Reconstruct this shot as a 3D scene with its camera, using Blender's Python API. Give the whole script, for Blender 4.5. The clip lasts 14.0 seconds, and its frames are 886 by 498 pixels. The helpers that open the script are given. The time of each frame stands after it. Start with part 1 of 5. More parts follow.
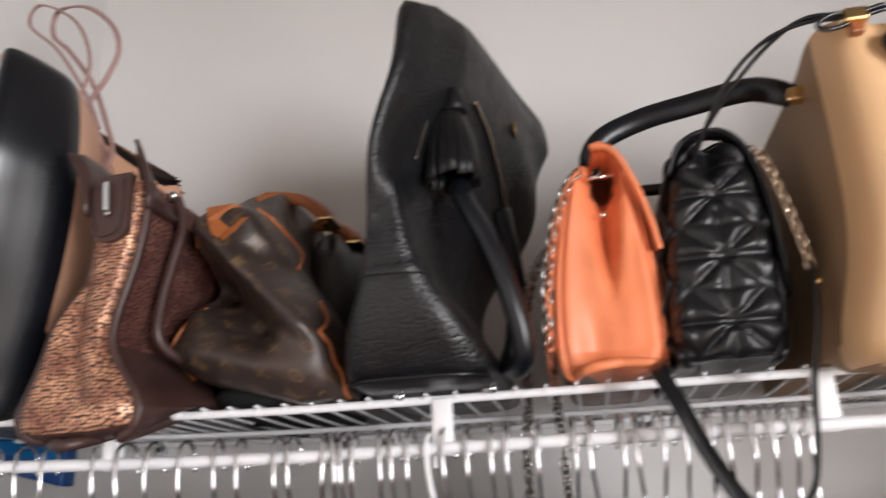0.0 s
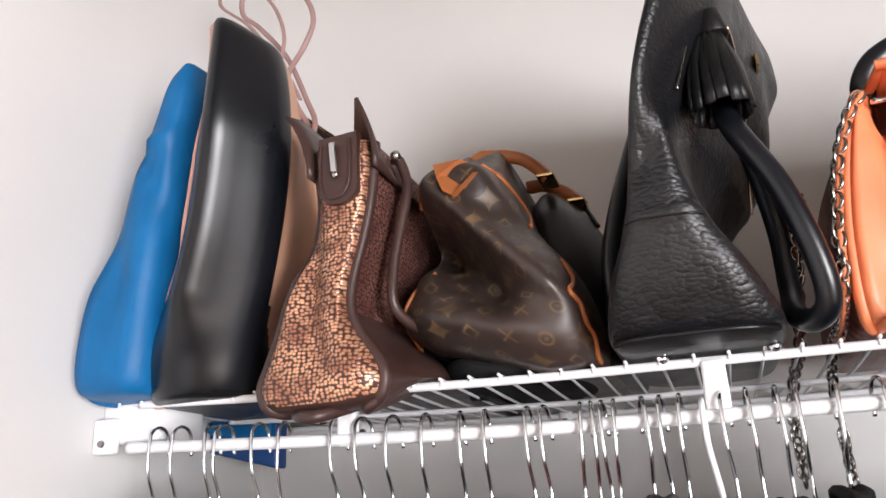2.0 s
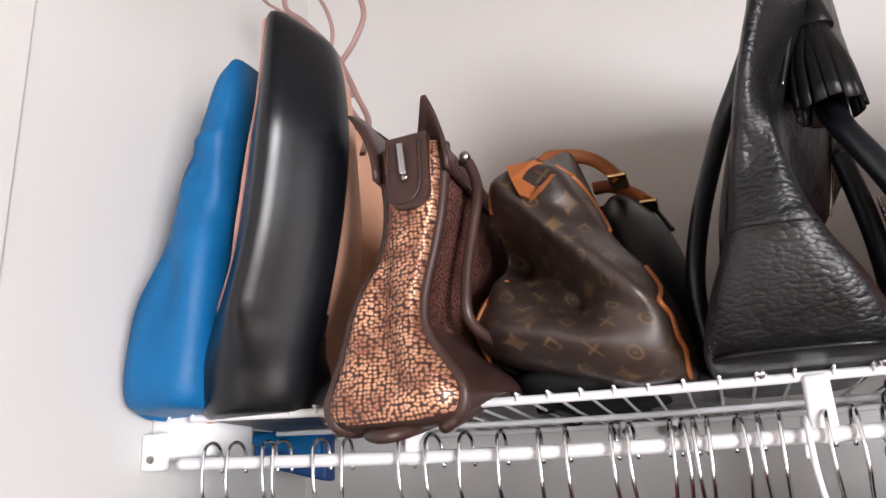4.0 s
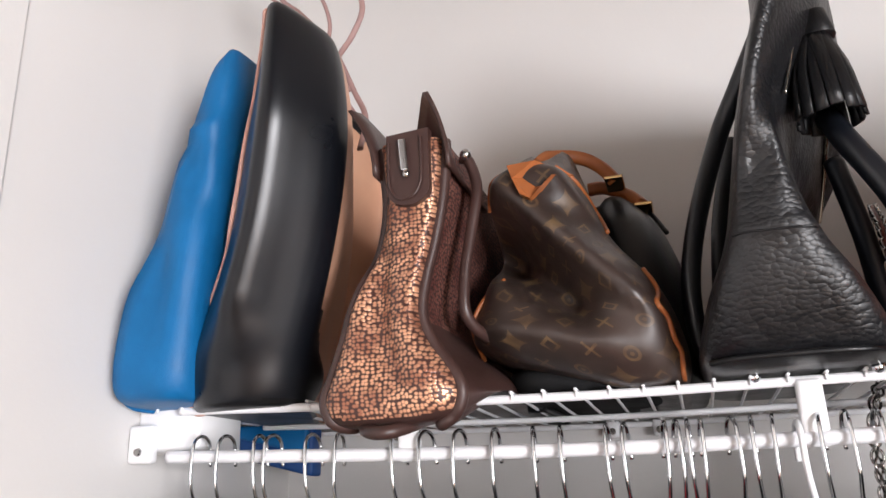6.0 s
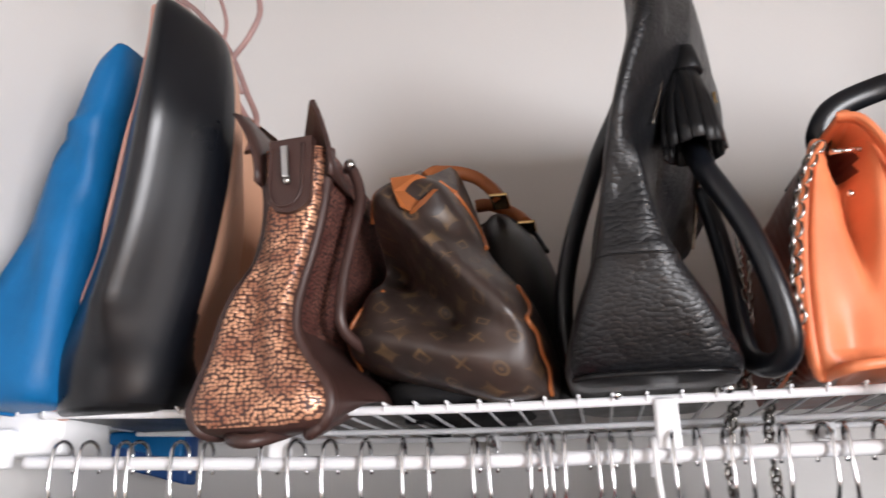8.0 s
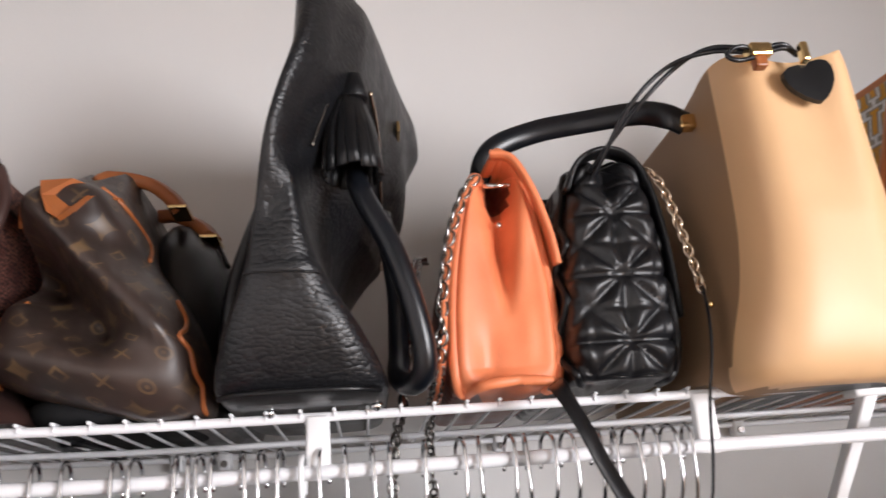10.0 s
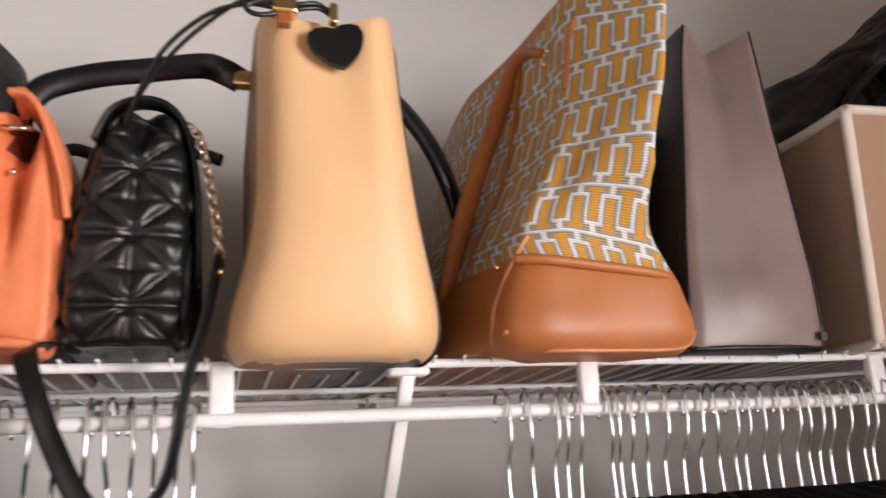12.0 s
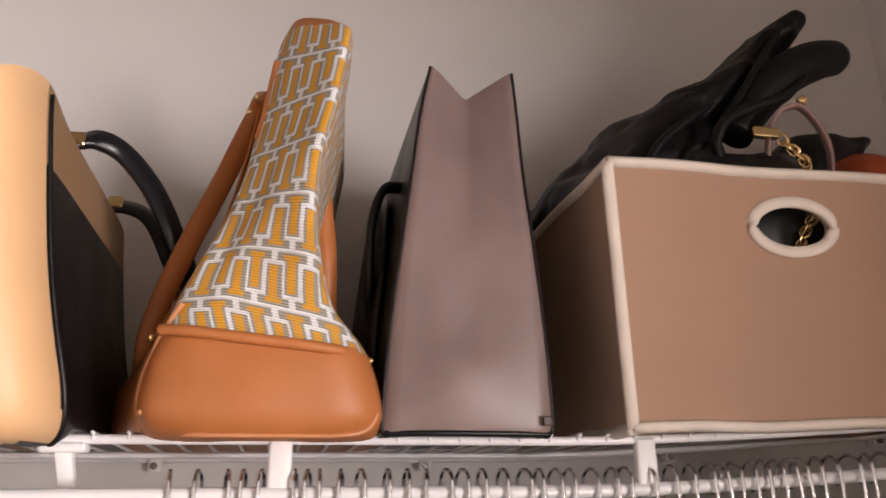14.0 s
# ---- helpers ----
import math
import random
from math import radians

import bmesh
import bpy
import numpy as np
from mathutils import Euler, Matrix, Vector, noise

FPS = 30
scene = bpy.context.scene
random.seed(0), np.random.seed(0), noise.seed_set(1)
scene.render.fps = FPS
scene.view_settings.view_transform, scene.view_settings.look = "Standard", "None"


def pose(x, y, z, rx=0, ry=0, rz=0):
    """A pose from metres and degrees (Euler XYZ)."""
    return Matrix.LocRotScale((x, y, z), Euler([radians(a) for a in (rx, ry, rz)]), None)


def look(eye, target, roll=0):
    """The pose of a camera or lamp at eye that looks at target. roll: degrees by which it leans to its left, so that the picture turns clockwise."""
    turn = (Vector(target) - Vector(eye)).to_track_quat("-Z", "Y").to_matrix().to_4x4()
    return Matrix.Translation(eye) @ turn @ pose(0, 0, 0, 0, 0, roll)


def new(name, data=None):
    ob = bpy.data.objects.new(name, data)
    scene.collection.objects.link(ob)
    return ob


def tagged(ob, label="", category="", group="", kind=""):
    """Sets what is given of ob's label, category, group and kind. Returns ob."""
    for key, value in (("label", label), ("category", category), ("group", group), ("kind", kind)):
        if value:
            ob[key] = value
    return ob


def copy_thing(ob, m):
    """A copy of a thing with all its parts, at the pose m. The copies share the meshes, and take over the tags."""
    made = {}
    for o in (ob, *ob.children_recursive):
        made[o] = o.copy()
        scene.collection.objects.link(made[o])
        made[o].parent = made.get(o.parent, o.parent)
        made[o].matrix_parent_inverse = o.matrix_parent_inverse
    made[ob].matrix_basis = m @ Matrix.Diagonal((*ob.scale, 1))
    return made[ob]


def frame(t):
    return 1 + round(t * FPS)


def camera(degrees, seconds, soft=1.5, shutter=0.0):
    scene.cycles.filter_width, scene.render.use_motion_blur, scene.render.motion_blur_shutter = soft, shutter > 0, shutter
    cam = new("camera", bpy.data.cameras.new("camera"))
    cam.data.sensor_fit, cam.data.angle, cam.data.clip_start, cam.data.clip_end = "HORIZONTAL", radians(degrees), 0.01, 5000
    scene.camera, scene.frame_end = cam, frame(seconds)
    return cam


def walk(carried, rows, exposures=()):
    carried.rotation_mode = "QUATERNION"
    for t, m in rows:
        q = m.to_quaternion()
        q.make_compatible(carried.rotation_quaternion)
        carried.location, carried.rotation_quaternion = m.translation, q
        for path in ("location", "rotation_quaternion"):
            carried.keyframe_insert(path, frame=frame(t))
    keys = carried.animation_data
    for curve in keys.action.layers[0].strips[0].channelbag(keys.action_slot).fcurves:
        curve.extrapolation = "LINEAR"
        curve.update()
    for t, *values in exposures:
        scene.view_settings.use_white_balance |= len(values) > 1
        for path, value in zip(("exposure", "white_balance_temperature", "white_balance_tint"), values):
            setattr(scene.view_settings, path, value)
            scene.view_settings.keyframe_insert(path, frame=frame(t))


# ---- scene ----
cam = camera(59.1, 14.0, shutter=0.5)
PATH = [
    (0, (0.0590, 0.0190, 1.6630), (-0.2650, 1.8910, 2.2900), -2.90),
    (0.5, (-0.0170, 0.0300, 1.6380), (-0.4900, 1.8600, 2.2910), -3.00),
    (1, (-0.0480, 0.0440, 1.6430), (-0.6430, 1.8460, 2.2730), -4.40),
    (1.5, (-0.0530, 0.0590, 1.6410), (-0.6590, 1.8510, 2.2890), -3.90),
    (2, (-0.0640, 0.0570, 1.6520), (-0.6670, 1.8550, 2.2870), -2.80),
    (2.5, (-0.0740, 0.0680, 1.6450), (-0.6880, 1.8750, 2.2410), -3.10),
    (3, (-0.0935, 0.0685, 1.6605), (-0.6237, 1.9417, 2.1187), -2.91),
    (3.5, (-0.1130, 0.0690, 1.6760), (-0.7330, 1.8670, 2.2950), -3.00),
    (6, (-0.1450, 0.0630, 1.6780), (-0.6990, 1.8850, 2.2870), -2.10),
    (6.5, (-0.1410, 0.0560, 1.6800), (-0.6840, 1.8660, 2.3330), -1.50),
    (7, (-0.1360, 0.0620, 1.6760), (-0.6080, 1.8940, 2.3260), -1.20),
    (7.5, (-0.1310, 0.0670, 1.6810), (-0.5570, 1.9150, 2.3140), -0.90),
    (8, (-0.1150, 0.0670, 1.6770), (-0.4620, 1.9340, 2.3050), -1.50),
    (8.5, (-0.0760, 0.0610, 1.6800), (-0.2830, 1.9430, 2.3220), -1.40),
    (10.8, (0.0440, 0.0740, 1.6710), (0.4010, 1.9360, 2.3080), -4.00),
    (11, (0.0870, 0.0590, 1.6920), (0.4610, 1.9390, 2.2650), -3.20),
    (11.5, (0.1600, 0.0480, 1.6830), (0.6010, 1.9170, 2.2440), -3.60),
    (12, (0.2400, 0.0600, 1.6620), (0.7780, 1.9050, 2.2160), -3.10),
    (12.5, (0.3300, 0.0880, 1.6800), (0.7870, 1.9270, 2.3190), -1.40),
    (13, (0.4190, 0.1020, 1.7010), (0.9320, 1.9280, 2.3360), -1.30),
    (13.5, (0.4900, 0.0740, 1.7030), (0.9280, 1.9340, 2.2960), -1.30),
    (14, (0.5430, 0.0410, 1.7050), (0.9270, 1.9070, 2.3140), -0.60),
]
EXPOSURES = [(0, -0.03, 6400, 10), (0.5, 0.22, 6350, 10), (1.5, 0.45, 6350, 11), (2.6, 0.52, 6350, 11), (3.0, 0.66, 6350, 11), (3.5, 0.42, 6350, 11), (7.5, 0.33, 6350, 11), (8.5, 0.2, 6300, 11), (11, 0.12, 6500, 13), (12.5, -0.16, 6850, 16), (14, -0.16, 7050, 19)]
walk(cam, [(t, look(eye, target, roll)) for t, eye, target, roll in PATH], EXPOSURES)

# ---- world and light ----
world = bpy.data.worlds.new("world")
scene.world = world
world.use_nodes = True
sky = world.node_tree.nodes.new("ShaderNodeTexSky")
sky.sky_type, sky.sun_disc = "NISHITA", False
sky.sun_elevation, sky.sun_rotation = radians(40), radians(200)
world.node_tree.links.new(sky.outputs[0], world.node_tree.nodes["Background"].inputs[0])
world.node_tree.nodes["Background"].inputs[1].default_value = 0.1

LEFT, RIGHT, BACK, SOUTH, TOP = -0.64, 3.40, 0.985, -2.60, 2.70
JAMB_X, JAMB_Y = 1.45, -0.58              # the unseen right return, placed to shade the right part, ends here
WIN = (1.90, 3.30, 0.35, 1.95)           # window in the wall across the room: x0, x1, z0, z1
SIDE_FILL = (-2.42, -1.28)                # unseen opening added for the fill lamp round the corner: y0, y1


def area_lamp(name, place, target, w, h, watts, colour):
    lamp = bpy.data.lights.new(name, "AREA")
    lamp.shape, lamp.size, lamp.size_y, lamp.energy, lamp.color = "RECTANGLE", w, h, watts, colour
    ob = new(name, lamp)
    ob.matrix_world = look(place, target)
    return ob


area_lamp("unseen_room_light", (2.60, SOUTH + 0.02, 1.15), (2.60, 0, 1.15), 1.36, 1.55, 220, (1.0, 0.98, 0.99))
# second lamp, added out of view to brighten the left wall and bags
area_lamp("unseen_room_light", (RIGHT - 0.02, -1.85, 1.15), (0, -1.85, 1.15), 1.10, 1.55, 95, (1.0, 0.98, 0.99))



# ---- materials ----
def nodes_of(name):
    m = bpy.data.materials.new(name)
    m.use_nodes = True
    nt = m.node_tree
    return m, nt, nt.nodes["Principled BSDF"]


def mth(nt, op, a, b=0.0, c=0.0):
    n = nt.nodes.new("ShaderNodeMath")
    n.operation = op
    for i, v in enumerate((a, b, c)):
        if isinstance(v, (int, float)):
            n.inputs[i].default_value = v
        else:
            nt.links.new(v, n.inputs[i])
    return n.outputs[0]


def mix(nt, fac, a, b):
    n = nt.nodes.new("ShaderNodeMix")
    n.data_type = "RGBA"
    for sock, v in ((n.inputs[0], fac), (n.inputs[6], a), (n.inputs[7], b)):
        if isinstance(v, (int, float)):
            sock.default_value = v
        elif isinstance(v, tuple):
            sock.default_value = (*v, 1)
        else:
            nt.links.new(v, sock)
    return n.outputs[2]


def coords(nt, kind="Object"):
    return nt.nodes.new("ShaderNodeTexCoord").outputs[kind]


def noise_tex(nt, vec, scale, detail=3.0, rough=0.5):
    n = nt.nodes.new("ShaderNodeTexNoise")
    n.inputs["Scale"].default_value, n.inputs["Detail"].default_value, n.inputs["Roughness"].default_value = scale, detail, rough
    nt.links.new(vec, n.inputs["Vector"])
    return n.outputs["Fac"]


def voro(nt, vec, scale, feature="F1", out="Distance"):
    n = nt.nodes.new("ShaderNodeTexVoronoi")
    n.feature = feature
    n.inputs["Scale"].default_value = scale
    nt.links.new(vec, n.inputs["Vector"])
    return n.outputs[out]


def bump(nt, shader, height, strength, dist):
    n = nt.nodes.new("ShaderNodeBump")
    n.inputs["Strength"].default_value, n.inputs["Distance"].default_value = strength, dist
    nt.links.new(height, n.inputs["Height"])
    nt.links.new(n.outputs[0], shader.inputs["Normal"])


def ramp(nt, fac, lo, hi):
    n = nt.nodes.new("ShaderNodeMapRange")
    n.inputs[1].default_value, n.inputs[2].default_value = lo, hi
    nt.links.new(fac, n.inputs[0])
    return n.outputs[0]


def dim(c, k):
    return tuple(min(1.0, v * k) for v in c)


def surface(name, colour, rough=0.5, grain=900.0, relief=0.25, dist=0.0006, vary=0.18, big=14.0, metal=0.0, coat=0.0, cells=False, sheen=0.0, spec=0.5):
    """Leather, paint or cloth: large stains, fine grain, and a roughness that varies."""
    m, nt, sh = nodes_of(name)
    vec = coords(nt)
    big_n = noise_tex(nt, vec, big, 4)
    fine = voro(nt, vec, grain) if cells else noise_tex(nt, vec, grain, 2)
    col = mix(nt, ramp(nt, big_n, 0.3, 0.7), dim(colour, 1 - vary), dim(colour, 1 + vary * 0.6))
    col = mix(nt, mth(nt, "MULTIPLY", fine, vary), col, dim(colour, 0.6))
    nt.links.new(col, sh.inputs["Base Color"])
    nt.links.new(ramp2(nt, big_n, rough * 0.85, min(1.0, rough * 1.2)), sh.inputs["Roughness"])
    sh.inputs["Metallic"].default_value, sh.inputs["Coat Weight"].default_value, sh.inputs["Sheen Weight"].default_value = metal, coat, sheen
    sh.inputs["Specular IOR Level"].default_value = spec
    bump(nt, sh, fine, relief, dist)
    return m


def ramp2(nt, fac, lo, hi):
    n = nt.nodes.new("ShaderNodeMapRange")
    n.inputs[1].default_value, n.inputs[2].default_value, n.inputs[3].default_value, n.inputs[4].default_value = 0.3, 0.7, lo, hi
    nt.links.new(fac, n.inputs[0])
    return n.outputs[0]


ROOM = surface("room_wall_paint", (0.50, 0.46, 0.42), 0.8, 260, 0.1, 0.001, 0.06, 3)
WALL = surface("wall_paint", (0.66, 0.645, 0.63), 0.75, 260, 0.12, 0.001, 0.03, 3)
WHITE_COAT = surface("white_vinyl_coat", (0.82, 0.82, 0.84), 0.35, 300, 0.05, 0.0005, 0.04, 20)
WHITE_PLASTIC = surface("white_plastic", (0.85, 0.85, 0.86), 0.4, 500, 0.05, 0.0004, 0.03, 20)
BLUE = surface("blue_leather", (0.005, 0.125, 0.33), 0.45, 900, 0.35, 0.0005, 0.14, 25, cells=True, spec=0.3)
NAVY = surface("deep_blue_leather", (0.008, 0.06, 0.22), 0.45, 900, 0.3, 0.0005, 0.14, 25, cells=True)
BLACK_SMOOTH = surface("smooth_black_leather", (0.0045, 0.0056, 0.0085), 0.31, 1500, 0.08, 0.0002, 0.2, 9, spec=0.5)
BLACK = surface("black_leather", (0.006, 0.006, 0.007), 0.36, 900, 0.25, 0.0004, 0.2, 20, cells=True, spec=0.35)
BLACK_QUILT = surface("quilted_black_leather", (0.008, 0.008, 0.0095), 0.36, 1100, 0.15, 0.0003, 0.2, 20, cells=True, spec=0.45)
BLACK_CLOTH = surface("black_cloth", (0.007, 0.007, 0.008), 0.85, 1400, 0.4, 0.0005, 0.25, 20, spec=0.35)
BLUSH = surface("blush_leather", (0.66, 0.37, 0.24), 0.5, 1200, 0.1, 0.0003, 0.12, 12)
PINK_EDGE = surface("pale_pink_edge", (0.66, 0.38, 0.31), 0.5, 800, 0.1, 0.0003, 0.1, 30)
DARK_BROWN = surface("dark_brown_leather", (0.050, 0.024, 0.020), 0.4, 1000, 0.2, 0.0004, 0.2, 25, cells=True)
MAUVE = surface("mauve_leather", (0.34, 0.21, 0.195), 0.5, 800, 0.1, 0.0003, 0.15, 40)
TAN_TRIM = surface("tan_trim_leather", (0.36, 0.11, 0.030), 0.42, 900, 0.15, 0.0003, 0.2, 35)
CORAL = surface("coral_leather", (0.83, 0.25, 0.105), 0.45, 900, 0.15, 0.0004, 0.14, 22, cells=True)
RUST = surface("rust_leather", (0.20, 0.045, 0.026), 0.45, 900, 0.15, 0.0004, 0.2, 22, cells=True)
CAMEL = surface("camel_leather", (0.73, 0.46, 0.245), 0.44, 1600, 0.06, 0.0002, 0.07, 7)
CAMEL_DARK = surface("dark_tan_side", (0.32, 0.19, 0.10), 0.6, 900, 0.15, 0.0003, 0.12, 12)
COGNAC = surface("cognac_leather", (0.46, 0.155, 0.045), 0.47, 1100, 0.08, 0.0003, 0.16, 14)
COGNAC_EDGE = surface("cognac_piping", (0.55, 0.23, 0.10), 0.4, 1100, 0.08, 0.0003, 0.12, 30)
TAUPE = surface("taupe_leather", (0.23, 0.165, 0.150), 0.42, 1300, 0.14, 0.0003, 0.22, 11)
BEIGE_CLOTH = surface("beige_canvas", (0.39, 0.245, 0.17), 0.85, 1500, 0.35, 0.0005, 0.08, 9)
CREAM_TAPE = surface("cream_binding_tape", (0.74, 0.66, 0.58), 0.8, 1500, 0.35, 0.0004, 0.08, 30)
RED_CLOTH = surface("red_satin", (0.70, 0.006, 0.018), 0.38, 300, 0.1, 0.001, 0.2, 25)
CREAM_KNIT = surface("cream_knit", (0.68, 0.60, 0.50), 0.9, 420, 0.6, 0.002, 0.12, 25)
WHITE_CLOTH = surface("white_cloth", (0.78, 0.76, 0.75), 0.85, 700, 0.3, 0.001, 0.08, 25)
MAROON_CLOTH = surface("maroon_cloth", (0.055, 0.004, 0.008), 0.8, 600, 0.3, 0.001, 0.2, 25)
GREY_CLOTH = surface("grey_cloth", (0.055, 0.053, 0.053), 0.85, 600, 0.3, 0.001, 0.2, 25)
CHROME = surface("chrome", (0.72, 0.73, 0.75), 0.16, 300, 0.03, 0.0002, 0.06, 30, metal=1.0)
STEEL = surface("dark_nickel", (0.42, 0.40, 0.38), 0.2, 300, 0.03, 0.0002, 0.1, 60, metal=1.0)
GOLD = surface("pale_gold_metal", (0.86, 0.62, 0.30), 0.2, 300, 0.03, 0.0002, 0.06, 60, metal=1.0)
PALE_GOLD = surface("rose_gold_metal", (0.80, 0.65, 0.50), 0.2, 300, 0.03, 0.0002, 0.06, 60, metal=1.0)
BLACK_NYLON = surface("black_nylon", (0.005, 0.005, 0.0055), 0.45, 1200, 0.2, 0.0004, 0.25, 30, spec=0.28)
WOOD_FLOOR = surface("floor_wood", (0.28, 0.17, 0.09), 0.45, 120, 0.1, 0.001, 0.2, 3)


def warp_vec(nt, vec, scale, amount):
    """The coordinates, pushed about by a noise, so that cells lose their even shape."""
    n = nt.nodes.new("ShaderNodeTexNoise")
    n.inputs["Scale"].default_value = scale
    nt.links.new(vec, n.inputs["Vector"])
    m = nt.nodes.new("ShaderNodeVectorMath")
    m.operation = "MULTIPLY_ADD"
    nt.links.new(n.outputs["Color"], m.inputs[0])
    m.inputs[1].default_value = (amount,) * 3
    nt.links.new(vec, m.inputs[2])
    return m.outputs[0]


def pebbled_black():
    m, nt, sh = nodes_of("pebbled_black_leather")
    vec = coords(nt)
    wob = noise_tex(nt, vec, 60, 2)
    flat = nt.nodes.new("ShaderNodeMapping")
    flat.inputs["Scale"].default_value = (1.0, 1.0, 1.75)
    nt.links.new(warp_vec(nt, vec, 70, 0.005), flat.inputs["Vector"])
    cell = voro(nt, flat.outputs[0], 205)
    small = noise_tex(nt, vec, 900, 2)
    sh.inputs["Base Color"].default_value = (0.0045, 0.0048, 0.0062, 1)
    sh.inputs["Specular IOR Level"].default_value = 0.55
    nt.links.new(ramp2(nt, wob, 0.36, 0.50), sh.inputs["Roughness"])
    h = mth(nt, "ADD", mth(nt, "SUBTRACT", 1.0, mth(nt, "POWER", cell, 2.0)), mth(nt, "MULTIPLY", small, 0.12))
    bump(nt, sh, h, 0.42, 0.0013)
    return m


def bronze_scales(name, bright, dark, deep, rough, scale, across):
    """Metallic bronze pebbles on a dark brown ground."""
    m, nt, sh = nodes_of(name)
    sep = nt.nodes.new("ShaderNodeSeparateXYZ")
    nt.links.new(warp_vec(nt, coords(nt), 40, 0.003), sep.inputs[0])
    flat = nt.nodes.new("ShaderNodeCombineXYZ")
    nt.links.new(sep.outputs[across], flat.inputs[0])
    nt.links.new(mth(nt, "MULTIPLY", sep.outputs[2], 1.2), flat.inputs[1])
    vec = flat.outputs[0]
    dot = nt.nodes.new("ShaderNodeTexVoronoi")
    dot.voronoi_dimensions = "2D"
    dot.inputs["Scale"].default_value, dot.inputs["Randomness"].default_value = scale, 0.62
    nt.links.new(vec, dot.inputs["Vector"])
    patch = noise_tex(nt, vec, 34, 3, 0.55)
    lit = ramp(nt, mth(nt, "SUBTRACT", 1.0, dot.outputs["Distance"]), 0.47, 0.74)
    scale_col = mix(nt, ramp(nt, patch, 0.40, 0.60), dark, bright)
    sep = nt.nodes.new("ShaderNodeSeparateColor")
    nt.links.new(dot.outputs["Color"], sep.inputs[0])
    scale_col = mix(nt, mth(nt, "MULTIPLY", sep.outputs[0], 0.3), scale_col, dark)
    nt.links.new(mix(nt, lit, deep, scale_col), sh.inputs["Base Color"])
    nt.links.new(mth(nt, "MULTIPLY", lit, 0.6), sh.inputs["Metallic"])
    sh.inputs["Roughness"].default_value = rough
    bump(nt, sh, lit, 0.3, 0.0009)
    return m


def cell_coords(nt, pu, pv, shift):
    """UV in metres cut into cells of pu by pv, each second row shifted: local a, b in 0..1 and the row and column numbers."""
    sep = nt.nodes.new("ShaderNodeSeparateXYZ")
    nt.links.new(coords(nt, "UV"), sep.inputs[0])
    rv = mth(nt, "DIVIDE", sep.outputs[1], pv)
    row = mth(nt, "FLOOR", rv)
    ru = mth(nt, "ADD", mth(nt, "DIVIDE", sep.outputs[0], pu), mth(nt, "MULTIPLY", mth(nt, "FLOORED_MODULO", row, 2.0), shift))
    col = mth(nt, "FLOOR", ru)
    return mth(nt, "SUBTRACT", ru, col), mth(nt, "SUBTRACT", rv, row), row, col


def within(nt, v, lo, hi):
    return mth(nt, "MULTIPLY", mth(nt, "GREATER_THAN", v, lo), mth(nt, "LESS_THAN", v, hi))


def both(nt, *fs):
    out = fs[0]
    for f in fs[1:]:
        out = mth(nt, "MULTIPLY", out, f)
    return out


def either(nt, *fs):
    out = fs[0]
    for f in fs[1:]:
        out = mth(nt, "MAXIMUM", out, f)
    return out


def monogram_canvas():
    """Dark brown coated canvas with small ochre motifs: four-point stars, diamonds and rings."""
    m, nt, sh = nodes_of("monogram_canvas")
    a, b, row, col = cell_coords(nt, 0.030, 0.0245, 0.5)
    dx = mth(nt, "ABSOLUTE", mth(nt, "SUBTRACT", a, 0.5))
    dy = mth(nt, "ABSOLUTE", mth(nt, "SUBTRACT", b, 0.5))
    dxm, dym = mth(nt, "MULTIPLY", dx, 1.24), dy
    star = mth(nt, "LESS_THAN", mth(nt, "ADD", mth(nt, "POWER", dxm, 0.6), mth(nt, "POWER", dym, 0.6)), 0.72)
    dia = mth(nt, "ADD", dxm, dym)
    diamond = within(nt, dia, 0.20, 0.33)
    rad = mth(nt, "SQRT", mth(nt, "ADD", mth(nt, "MULTIPLY", dxm, dxm), mth(nt, "MULTIPLY", dym, dym)))
    ring = either(nt, within(nt, rad, 0.17, 0.27), mth(nt, "LESS_THAN", rad, 0.07))
    cross = mth(nt, "LESS_THAN", mth(nt, "ABSOLUTE", mth(nt, "SUBTRACT", dxm, dym)), 0.06)
    cross = mth(nt, "MULTIPLY", cross, mth(nt, "LESS_THAN", rad, 0.33))
    kind = mth(nt, "FLOORED_MODULO", mth(nt, "ADD", mth(nt, "MULTIPLY", row, 3.0), mth(nt, "MULTIPLY", col, 1.0)), 4.0)
    sel = [mth(nt, "COMPARE", kind, float(k), 0.1) for k in range(4)]
    mask = either(nt, both(nt, star, sel[0]), both(nt, diamond, sel[1]), both(nt, cross, sel[2]), both(nt, ring, sel[3]))
    vec = coords(nt)
    worn = noise_tex(nt, vec, 70, 3)
    ground = mix(nt, ramp(nt, noise_tex(nt, vec, 20, 4), 0.35, 0.7), (0.023, 0.0145, 0.0120), (0.046, 0.030, 0.0245))
    nt.links.new(mix(nt, mth(nt, "MULTIPLY", mask, ramp2(nt, worn, 0.15, 0.95)), ground, (0.125, 0.076, 0.036)), sh.inputs["Base Color"])
    nt.links.new(ramp2(nt, worn, 0.36, 0.50), sh.inputs["Roughness"])
    bump(nt, sh, noise_tex(nt, vec, 1100, 2), 0.15, 0.0004)
    return m


